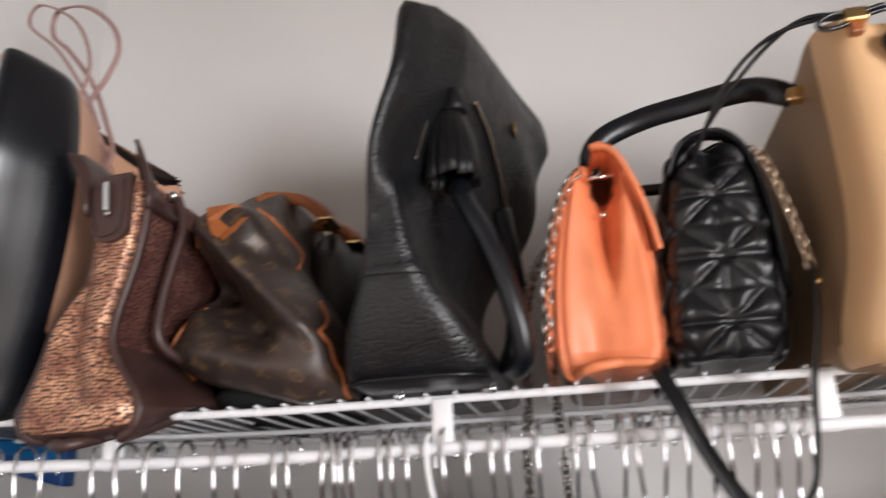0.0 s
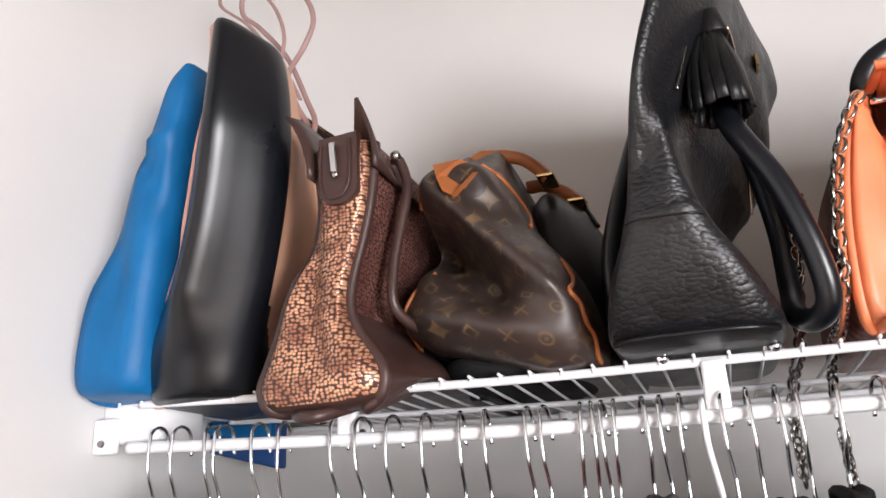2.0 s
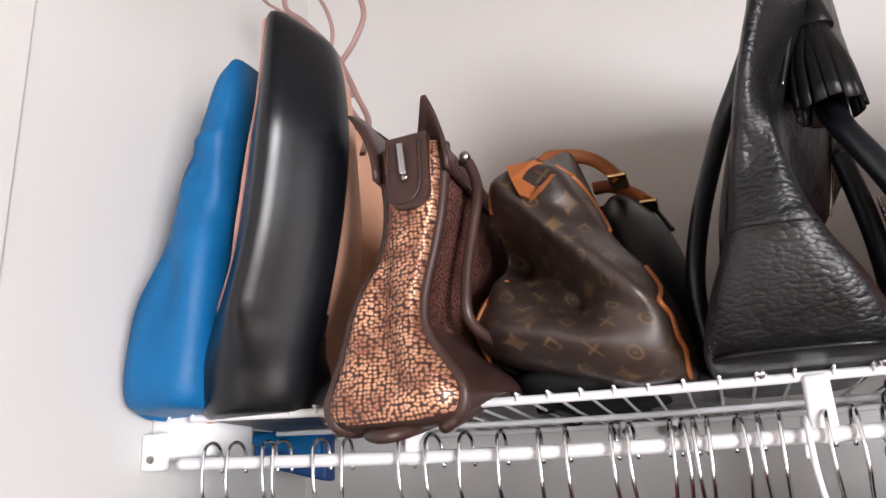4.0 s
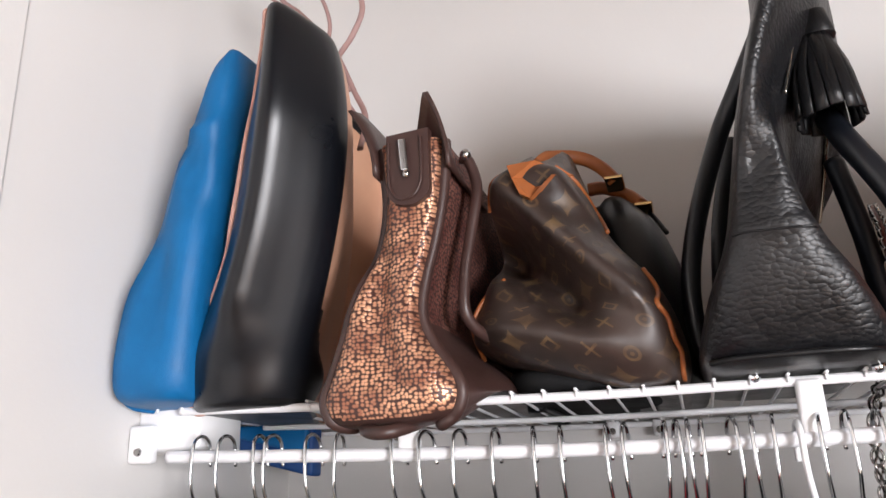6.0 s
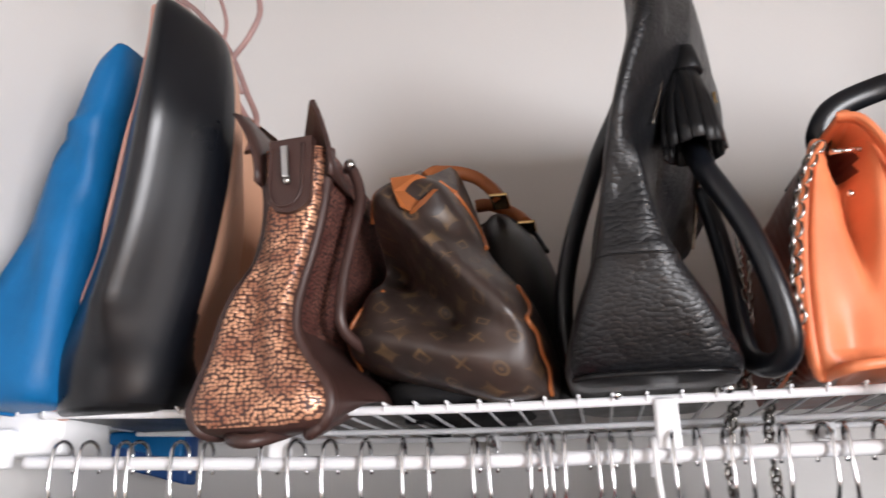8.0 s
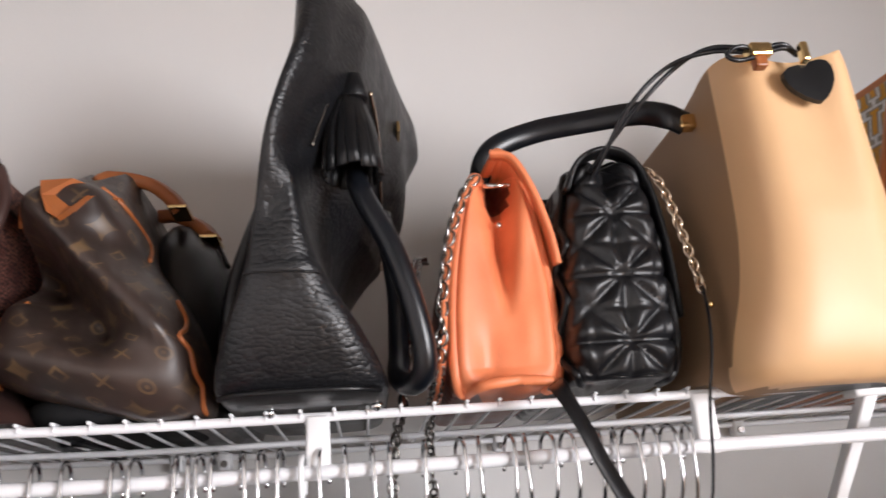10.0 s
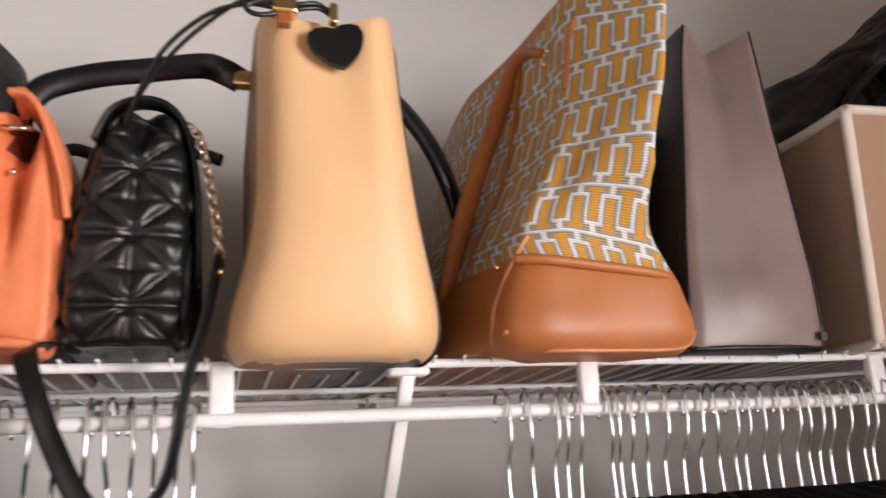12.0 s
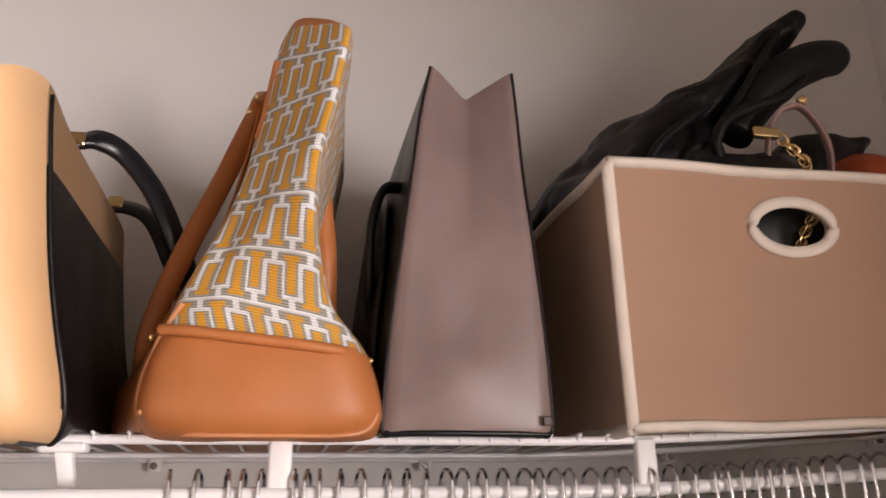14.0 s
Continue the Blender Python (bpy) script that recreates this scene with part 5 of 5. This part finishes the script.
    cord("base_edge", [(x, 0.5955 + 0.022 * (abs(x - 0.523) / 0.075) ** 6, 1.813 - 0.10 * (x - 0.52)) for x in np.linspace(0.457, 0.602, 9)], 0.0042, COGNAC, b, "rolled cognac leather edge", count=50)
    cord("side_strip", [on_front(x, z) for x, z in ((0.5270, 2.0350), (0.5230, 2.0150), (0.5190, 1.9900), (0.5150, 1.9700))], 0.0014, COGNAC, b, "cognac leather strip", wide=0.004, up=(0.9, -0.4, 0), count=20)
    def on_side(y, z, out=0.001):
        best = min((v for L in lp for v in L if v.x < 0.53), key=lambda v: (v.y - y) ** 2 + (v.z - z) ** 2)
        return (best.x - out, y, z)
    cord("side_seam", [on_side(0.690, z) for z in np.linspace(2.035, 1.825, 9)], 0.0012, COGNAC, b, "cognac leather seam strip", wide=0.0055, up=(0.1, 1, 0), count=40)
    strap = cord("handle", [(0.522, 0.650, 2.030), (0.514, 0.680, 2.045), (0.503, 0.700, 2.028), (0.482, 0.702, 1.972), (0.459, 0.702, 1.914), (0.441, 0.702, 1.862), (0.432, 0.71, 1.82), (0.44, 0.75, 1.80), (0.455, 0.80, 1.87)], 0.0048, COGNAC, b, "cognac leather handle", wide=0.0092, up=(1, 0.3, 0.2), count=70)
    cord("handle", [(0.560, 0.70, 2.00), (0.568, 0.70, 1.968), (0.573, 0.70, 1.936), (0.576, 0.70, 1.90), (0.578, 0.71, 1.86), (0.585, 0.75, 1.83)], 0.0045, COGNAC, b, "cognac leather handle", wide=0.008, up=(1, 0.3, 0.2), count=40)
    for z in (2.025, 2.011):
        bm = bmesh.new()
        bmesh.ops.create_uvsphere(bm, u_segments=10, v_segments=8, radius=0.0028, matrix=Matrix.Translation((0.509 + (z - 2.02) * 0.4, 0.625, z - 0.008)))
        part("rivet", bm, GOLD, strap, "gold rivet")
    for x, y, z in ((0.4485, 0.626, 1.8175), (0.6065, 0.624, 1.8041)):
        bm = bmesh.new()
        bmesh.ops.create_uvsphere(bm, u_segments=10, v_segments=8, radius=0.0026, matrix=Matrix.Translation((x, y, z)))
        part("rivet", bm, GOLD, b, "gold rivet")


def taupe_tote():
    b = thing("taupe_tote", (0.68, 0.77, deck(0.68)), "stiff taupe leather tote with black side panels", "handbag")
    rows = [(1.7593, 0.6225, 0.7425, 0.632, 0.93, 22.0), (1.7635, 0.6148, 0.7500, 0.624, 0.94, 22.0), (1.8044, 0.6175, 0.7478, 0.620, 0.94, 22.0), (1.8554, 0.6230, 0.7442, 0.620, 0.94, 22.0), (1.9164, 0.6308, 0.7385, 0.620, 0.94, 22.0), (1.9672, 0.6376, 0.7335, 0.620, 0.94, 22.0), (2.0179, 0.6445, 0.7302, 0.620, 0.94, 22.0), (2.0614, 0.6534, 0.7269, 0.620, 0.94, 22.0)]

    def shape(q, box, w):
        f = hill(q.y, box[2], 0.05)
        mid = (box[0] + box[1]) / 2
        t = max(0.0, (q.z - 1.80) / 0.25)
        if q.y < box[2] + 0.02:
            q.y += 0.030 * t ** 1.3 * max(0.0, 1 - abs(q.x - mid) / ((box[1] - box[0]) / 2))
            q.y -= 0.006 * hill(q.x, mid, 0.04) * hill(q.z, 1.79, 0.03)
            q.z -= 0.016 * max(0, (w - 0.9) / 0.1) * max(0.0, 1 - abs(q.x - mid) / ((box[1] - box[0]) / 2))
        q.y += f * 0.0015 * noise.noise(q * 14)
        q.y -= f * 0.004 * hill(q.x, mid - 0.02, 0.02) * hill(q.z, 1.86, 0.05)
        if q.y < 0.66:
            q.z -= 0.009 * max(0.0, 1 - (q.z - 1.759) / 0.05)
        return q
    lp = loops_of(rows, 160, 80, shape)

    def sort(c, n, d):
        if n.z < -0.7:
            return ("base", BLACK, "black base")
        return ("front_gusset", TAUPE, "") if (c.y < 0.665 and abs(n.x) < 0.8) else ("side_panel", BLACK, "black leather side")
    skin(b, lp, sort)
    for sx in (-1, 1):
        cord("painted_edge", thin(seam(lp, sx, -1.0, 0.0006, 2), 5), 0.0014, BLACK, b, "black painted edge")
    cord("base_edge", [(0.6190, 0.628, 1.7514), (0.6548, 0.623, 1.7515), (0.7055, 0.623, 1.7514), (0.7465, 0.628, 1.7513)], 0.0022, BLACK, b)
    part("corner_stitch", block(0.7380, 0.7450, 0.617, 0.6215, 1.7570, 1.7640, 0.001), DARK_BROWN, b, "dark corner stitch", False)
    # black handle and soft side on the left
    cord("handle", [(0.6404, 0.70, 1.9765), (0.6226, 0.69, 1.9688), (0.6126, 0.69, 1.9363), (0.6124, 0.70, 1.8852), (0.6171, 0.74, 1.8438)], 0.004, BLACK_SMOOTH, b, "black leather handle", wide=0.007, up=(0, 1, 0), count=40)
    p = thing("slim_black_bag", (0.61, 0.83, deck(0.61)), "slim soft black leather bag beside the taupe tote", "bag")
    skin(p, loops_of([(1.7585, 0.6088, 0.6190, 0.70, 0.93, 3), (1.7680, 0.6055, 0.6198, 0.68, 0.94, 3), (1.8242, 0.6084, 0.6226, 0.68, 0.94, 3), (1.8853, 0.6148, 0.6291, 0.69, 0.94, 3), (1.9560, 0.6235, 0.6357, 0.72, 0.94, 3), (1.9908, 0.6278, 0.6400, 0.76, 0.93, 3)], 48, 30), lambda c, n, d: ("body", BLACK, ""))


for build in (blue_pouch, black_tote, bronze_bag, duffle, pebbled_tote, coral_bag, quilted_bag, camel_tote, jacquard_tote, taupe_tote):
    build()


# ---- storage box at the far end ----
def panel(corners, t, hole=None, n=40):
    """A flat board between four corners (bottom left, bottom right, top right, top left), t thick, with an oval hole (s, t, half s, half t)."""
    a, b, c, d = (Vector(v) for v in corners)
    nrm = (b - a).cross(d - a).normalized() * t
    at = lambda s, u: (a * (1 - s) + b * s) * (1 - u) + (d * (1 - s) + c * s) * u
    bm = bmesh.new()
    if not hole:
        f = [bm.verts.new(at(s, u)) for s, u in ((0, 0), (1, 0), (1, 1), (0, 1))]
        g = [bm.verts.new(v.co - nrm) for v in f]
        bm.faces.new(f)
        bm.faces.new(g[::-1])
        for i in range(4):
            bm.faces.new((f[i], g[i], g[(i + 1) % 4], f[(i + 1) % 4]))
        return bm
    hs, hu, rs, ru = hole
    rings = []
    for depth in (0, 1):
        outer, inner = [], []
        for k in range(n):
            ang = 2 * math.pi * k / n
            ca, sa = math.cos(ang), math.sin(ang)
            inner.append(bm.verts.new(at(hs + rs * ca, hu + ru * sa) - nrm * depth))
            m = max(abs(ca), abs(sa))
            px, pu = ca / m, sa / m
            outer.append(bm.verts.new(at(hs + px * (1 - hs if px > 0 else hs), hu + pu * (1 - hu if pu > 0 else hu)) - nrm * depth))
        rings.append((outer, inner))
    for depth in (0, 1):
        o, i_ = rings[depth]
        for k in range(n):
            j = (k + 1) % n
            bm.faces.new((o[k], o[j], i_[j], i_[k]))
    for w in (0, 1):
        for k in range(n):
            j = (k + 1) % n
            bm.faces.new((rings[0][w][k], rings[0][w][j], rings[1][w][j], rings[1][w][k]))
    return bm


def storage_box():
    b = thing("storage_box", (0.98, 0.78, deck(0.98)), "open beige canvas storage box with cream binding and oval grip", "box")
    z0, z1 = deck(0.83) + 0.002, 1.972
    A, B, C, D = (0.821, 0.640, z0), (1.165, 0.640, z0 + 0.008), (1.165, 0.945, z0 + 0.008), (0.821, 0.945, z0)
    E, F, G, H = (0.799, 0.602, z1), (1.188, 0.606, z1 + 0.006), (1.188, 0.970, z1 + 0.006), (0.799, 0.970, z1)
    hole = (HOLE[0], HOLE[1], 0.095, 0.085)
    front = part("front_panel", panel((A, B, F, E), 0.005, hole), BEIGE_CLOTH, b, "", False)
    for corners in ((B, C, G, F), (C, D, H, G), (D, A, E, H)):
        part("side_panel", panel(corners, 0.005), BEIGE_CLOTH, b, "", False)
    part("base_panel", panel((D, C, B, A), 0.004), BEIGE_CLOTH, b, "", False)
    for name, p, q in (("binding", E, F), ("binding", F, G), ("binding", G, H), ("binding", H, E), ("binding", A, E), ("binding", B, F), ("binding", A, B), ("binding", D, A), ("binding", D, H)):
        cord(name, [tuple(Vector(p).lerp(Vector(q), k / 6) + Vector((0, 0, 0.0012 * math.sin(k * 2.1)))) for k in range(7)], 0.0036, CREAM_TAPE, b, "cream cloth binding", wide=0.0052, up=(0.3, -1, 0.6) if p[2] == q[2] or name == "binding" and abs(p[2] - q[2]) < 0.02 else (1, -0.3, 0), count=24)
    a, bb, c, d = (Vector(v) for v in (A, B, F, E))
    ring = []
    for ang in np.linspace(0, 2 * math.pi, 25)[:-1]:
        s, u = hole[0] + (hole[2] + 0.010) * math.cos(ang), hole[1] + (hole[3] + 0.017) * math.sin(ang)
        ring.append(tuple((a * (1 - s) + bb * s) * (1 - u) + (d * (1 - s) + c * s) * u + Vector((0, -0.001, 0))))
    cord("grip_ring", ring, 0.0030, CREAM_TAPE, front, "cream cloth ring round the grip hole", wide=0.0052, up=(0, 0, 1), closed=True, count=72)


HOLE = (0.445, 0.78)
storage_box()


def soft_bag(name, label, rows, material, seed, rough=0.008, n=70, m=40, category="bag"):
    ob = thing(name, ((rows[0][1] + rows[0][2]) / 2, 0.8, rows[0][0]), label, category)

    def shape(q, box, w):
        d = Vector((noise.noise(q * 18 + Vector((seed, 0, 0))), noise.noise(q * 18 + Vector((0, seed, 0))), noise.noise(q * 22 + Vector((0, 0, seed))))) * rough
        d += Vector((noise.noise(q * 55 + Vector((seed, 3, 0))), noise.noise(q * 55), 0)) * rough * 0.45
        return q + d
    skin(ob, loops_of(rows, n, m, shape), lambda c, nn, d: ("body", material, ""))
    return ob


# contents of the box
heap = soft_bag("black_soft_bag", "crumpled black satin bag heaped in the box", [(1.803, 0.834, 1.030, 0.66, 0.90, 2.6), (1.903, 0.812, 1.050, 0.66, 0.93, 2.6), (1.973, 0.800, 1.045, 0.68, 0.95, 2.6), (2.006, 0.802, 1.030, 0.69, 0.94, 2.4), (2.030, 0.824, 1.010, 0.69, 0.93, 2.4), (2.070, 0.858, 1.010, 0.70, 0.92, 2.2), (2.103, 0.890, 1.030, 0.70, 0.91, 2.2), (2.129, 0.950, 1.055, 0.70, 0.90, 2.2), (2.160, 0.998, 1.080, 0.70, 0.88, 2.2), (2.190, 1.032, 1.100, 0.69, 0.84, 2.0), (2.212, 1.054, 1.104, 0.69, 0.80, 2.0), (2.224, 1.066, 1.098, 0.70, 0.76, 2.0)], BLACK_NYLON, 3.0, 0.010, 130, 90)
cord("side_lobe", [(0.985, 0.700, 2.060), (1.020, 0.695, 2.105), (1.055, 0.690, 2.135), (1.090, 0.690, 2.153), (1.118, 0.695, 2.162), (1.133, 0.700, 2.166)], np.interp(np.linspace(0, 1, 40), (0, 0.25, 0.55, 0.8, 0.93, 1), (0.020, 0.023, 0.022, 0.019, 0.012, 0.003)), BLACK_NYLON, heap, "soft black satin lobe", count=40, sides=20)
for pts, r in (([(0.952, 0.668, 2.000), (0.943, 0.664, 2.030), (0.956, 0.662, 2.056), (0.990, 0.664, 2.074), (1.030, 0.668, 2.092), (1.062, 0.672, 2.122)], 0.0060), ([(0.962, 0.680, 2.060), (0.985, 0.680, 2.092), (1.010, 0.684, 2.128), (1.036, 0.690, 2.164), (1.060, 0.694, 2.196)], 0.0042), ([(0.870, 0.684, 2.000), (0.895, 0.684, 2.036), (0.925, 0.684, 2.062), (0.960, 0.686, 2.088)], 0.0050), ([(0.905, 0.682, 1.990), (0.922, 0.680, 2.026), (0.948, 0.680, 2.040)], 0.0042)):
    cord("fold", pts, np.interp(np.linspace(0, 1, 36), (0, 0.3, 0.8, 1), (r * 0.5, r, r * 0.9, r * 0.2)), BLACK_NYLON, heap, count=36, sides=10)
soft_bag("black_wallet_bag", "black leather bag with folds inside the box", [(1.8030, 0.9037, 1.1174, 0.645, 0.70, 2.6), (1.8829, 0.8933, 1.1262, 0.640, 0.72, 2.6), (1.9728, 0.8827, 1.0964, 0.64, 0.74, 2.4), (2.0027, 0.9017, 1.0573, 0.65, 0.73, 2.2), (2.0225, 0.9208, 1.0375, 0.66, 0.72, 2.0)], BLACK, 11.0, 0.007)
soft_bag("rust_pouch", "rust red leather pouch in the box", [(1.9017, 1.0900, 1.1641, 0.64, 0.80, 2.4), (1.9807, 1.0860, 1.1727, 0.65, 0.82, 2.4), (2.0180, 1.0880, 1.1718, 0.66, 0.82, 2.2), (2.0410, 1.0990, 1.1680, 0.68, 0.80, 2.0)], surface("rust_orange_leather", (0.42, 0.075, 0.022), 0.45, 900, 0.2), 15.0, 0.007)
soft_bag("dark_handbag", "dark leather handbag at the box's back", [(1.8509, 1.0900, 1.1649, 0.82, 0.93, 3), (1.9797, 1.1000, 1.1750, 0.82, 0.94, 3), (2.0900, 1.1350, 1.2450, 0.82, 0.94, 3), (2.1450, 1.1700, 1.2900, 0.83, 0.93, 3)], BLACK, 19.0, 0.005)
g = thing("bag_handle", (1.032, 0.66, 1.98), "mauve leather handle arching out of the box", "strap")
cord("band", [(0.996, 0.668, 2.000), (0.999, 0.662, 2.040), (1.006, 0.660, 2.060), (1.020, 0.658, 2.072), (1.037, 0.657, 2.074), (1.054, 0.657, 2.054), (1.062, 0.658, 2.026), (1.060, 0.664, 1.990), (1.054, 0.674, 1.950)], 0.0022, MAUVE, g, wide=0.0072, up=(0.4, 1, 0.2), count=60)
bm = bmesh.new()
bmesh.ops.create_uvsphere(bm, u_segments=12, v_segments=8, radius=0.0055, matrix=Matrix.Translation((1.0385, 0.656, 2.0815)))
part("ring_ball", bm, GOLD, g, "small gold ring at the top")
c = thing("gold_chain", (1.02, 0.65, 1.95), "gold chain lying over the box's contents", "chain")
box_link = chain_mesh("box_chain_link", GOLD, 0.0066, 0.0046, 0.0013)
chain(c, [(1.004, 0.652, 2.036), (1.014, 0.648, 2.021), (1.023, 0.646, 2.008), (1.022, 0.644, 1.990), (1.020, 0.636, 1.960), (1.000, 0.632, 1.932), (0.988, 0.634, 1.906)], box_link, 0.0072)
part("clasp", block(0.975, 1.003, 0.648, 0.656, 2.0340, 2.0450, 0.002), GOLD, c, "gold clasp bar", False)


# ---- hangers and clothes on the rod ----
def hanger_mesh():
    h = thing("hanger", (0, 0, 0), "slim black hanger with a chrome wire hook on the rod", "hanger", "hangers on the rod")
    pts = [(0, 0.014 + 0.004, -0.012), (0, 0.016, -0.002)]
    pts += [(0, 0.003 + 0.0125 * math.cos(a), 0.003 + 0.0105 * math.sin(a)) for a in np.linspace(0.15, math.pi, 8)]
    pts += [(0, -0.0105, -0.016), (0, -0.0085, -0.030), (0, -0.002, -0.043), (0, 0.001, -0.055), (0, 0.001, -0.088)]
    cord("hook", pts, 0.00155, CHROME, h, "chrome wire hook", count=60, sides=8)
    cord("shoulder_bar", [(0, -0.205, -0.155), (0, -0.17, -0.135), (0, -0.10, -0.108), (0, -0.03, -0.090), (0, 0, -0.084), (0, 0.03, -0.090), (0, 0.10, -0.108), (0, 0.17, -0.135), (0, 0.205, -0.155)], 0.003, BLACK_CLOTH, h, "black flocked shoulder bar", wide=0.006, up=(0, 0, 1), count=50)
    return h


first = hanger_mesh()
rng = random.Random(11)
LEFT_HOOKS = (-0.563, -0.538, -0.504, -0.492, -0.454, -0.429, -0.377, -0.353, -0.325, -0.295, -0.264, -0.243, -0.208, -0.195, -0.166, -0.157, -0.149, -0.140, -0.118, -0.105, -0.091, -0.060, -0.043, -0.023, -0.010, 0.016, 0.044, 0.058, 0.082, 0.094, 0.112, 0.128, 0.150, 0.164, 0.178, 0.194, 0.209, 0.223)
spots = list(LEFT_HOOKS) + [0.464, 0.484, 0.506, 0.517, 0.530, 0.556, 0.565]
x = 0.575
while x < 1.40:
    spots.append(x)
    x += rng.uniform(0.011, 0.021)
ROD_Y = FRONT_Y - 0.003
place = lambda x: pose(x, ROD_Y, ROD_Z + sag(x) + 0.0042, 0, rng.uniform(-2, 2), rng.uniform(-14, 14))
first.matrix_basis = place(spots[0])
for x in spots[1:]:
    copy_thing(first, place(x))
w = thing("white_hanger", (-0.075, ROD_Y, ROD_Z), "white plastic hanger on the rod", "hanger", "hangers on the rod")
cord("hook", [(-0.075, 0.700, 1.695), (-0.075, 0.697, 1.712), (-0.075, 0.680, 1.7215), (-0.075, 0.664, 1.712), (-0.074, 0.666, 1.685), (-0.070, 0.674, 1.655), (-0.068, 0.677, 1.62)], 0.0023, WHITE_PLASTIC, w, count=40)
cord("shoulder_bar", [(-0.068, 0.49, 1.55), (-0.068, 0.58, 1.595), (-0.068, 0.677, 1.622), (-0.068, 0.77, 1.595), (-0.068, 0.87, 1.55)], 0.005, WHITE_PLASTIC, w, count=30)


def garment(x, wide, name, label, material, seed, drop=0.55, lift=0.0, front=0.0):
    """A piece of clothing over a hanger: shoulders slope front and back, folds run down."""
    z = ROD_Z + sag(x) - 0.059 + lift
    g = thing(name, (x, ROD_Y, z - drop), label, "clothing", "clothes on the rod")
    n, m = 56, 34
    verts, faces = [], []
    for k in range(m):
        w = k / (m - 1)
        for i in range(n):
            a = 2 * math.pi * i / n
            ca, sa = math.cos(a), math.sin(a)
            half_y = (0.045 + 0.175 * min(1, w * 9) ** 0.6) * (1 + 0.06 * w)
            half_x = wide * (0.35 + 0.65 * min(1.0, w * 6 + 0.05))
            y = half_y * math.copysign(abs(sa) ** 0.8, sa)
            xx = half_x * math.copysign(abs(ca) ** 0.8, ca)
            slope = 0.17 * abs(y) * (1 - w)
            fold = 0.006 * math.sin(y * 90 + seed) * min(1, w * 5) + 0.010 * noise.noise(Vector((xx * 20, y * 14, w * 6 + seed)))
            verts.append((x + xx + fold, ROD_Y + front + y + 0.008 * noise.noise(Vector((seed, w * 5, a))), z - slope - drop * w))
    for k in range(m - 1):
        for i in range(n):
            faces.append((k * n + i, k * n + (i + 1) % n, (k + 1) * n + (i + 1) % n, (k + 1) * n + i))
    faces += [tuple(range(n))[::-1], tuple((m - 1) * n + i for i in range(n))]
    link_mesh("cloth", verts, [f[::-1] for f in faces], material, g)
    cord("collar", [(x + wide * 0.42 * math.cos(a), ROD_Y + front + 0.050 * math.sin(a), z - 0.004 - 0.006 * math.sin(a) ** 2) for a in np.linspace(0, 2 * math.pi, 13)[:-1]], 0.0042, material, g, closed=True, count=40)
    return g


CLOTHES = [(-0.575, 0.020, "black_jacket", "black cloth jacket on a hanger", BLACK_CLOTH), (-0.532, 0.022, "patterned_shirt", "dark knitted shirt on a hanger", BLACK_CLOTH), (-0.488, 0.034, "cream_sweater", "cream knitted sweater on a hanger", CREAM_KNIT),
           (-0.436, 0.034, "beige_sweater", "beige knitted sweater on a hanger", surface("beige_knit", (0.52, 0.40, 0.27), 0.9, 420, 0.6, 0.002)), (-0.388, 0.034, "white_shirt", "white cloth shirt on a hanger", WHITE_CLOTH), (-0.362, 0.018, "black_tee", "black cloth tee on a hanger", BLACK_CLOTH),
           (-0.322, 0.024, "maroon_top", "maroon cloth top on a hanger", MAROON_CLOTH), (-0.275, 0.034, "black_satin_top", "shiny black top on a hanger", BLACK), (-0.230, 0.020, "grey_top", "grey cloth top on a hanger", GREY_CLOTH), (-0.200, 0.036, "red_satin_top", "bright red satin top on a hanger", RED_CLOTH),
           (-0.150, 0.020, "black_dress", "black cloth dress on a hanger", BLACK_CLOTH), (-0.112, 0.018, "dark_grey_top", "dark grey cloth top on a hanger", GREY_CLOTH), (-0.064, 0.028, "white_blouse", "white cloth blouse on a hanger", WHITE_CLOTH), (-0.025, 0.018, "black_blouse", "black cloth blouse on a hanger", BLACK_CLOTH),
           (0.012, 0.018, "black_shirt", "black cloth shirt on a hanger", BLACK_CLOTH), (0.055, 0.020, "brown_top", "dark brown cloth top on a hanger", DARK_BROWN), (0.10, 0.020, "black_dress", "black cloth dress on a hanger", BLACK_CLOTH), (0.15, 0.020, "grey_top", "grey cloth top on a hanger", GREY_CLOTH), (0.20, 0.020, "black_tee", "black cloth tee on a hanger", BLACK_CLOTH)]
for k, (x, wide, name, label, material) in enumerate(CLOTHES):
    garment(x, wide, name, label, material, 2.0 + 1.7 * k, 0.5 + 0.05 * (k % 3), 0.006 * ((k * 7) % 3 - 1))
for k in range(14):
    x = 0.48 + 0.065 * k
    garment(x, 0.022, "dark_garment", "dark cloth garment on a hanger", (BLACK_CLOTH, GREY_CLOTH, DARK_BROWN)[k % 3], 40.0 + k, 0.6, -0.10)
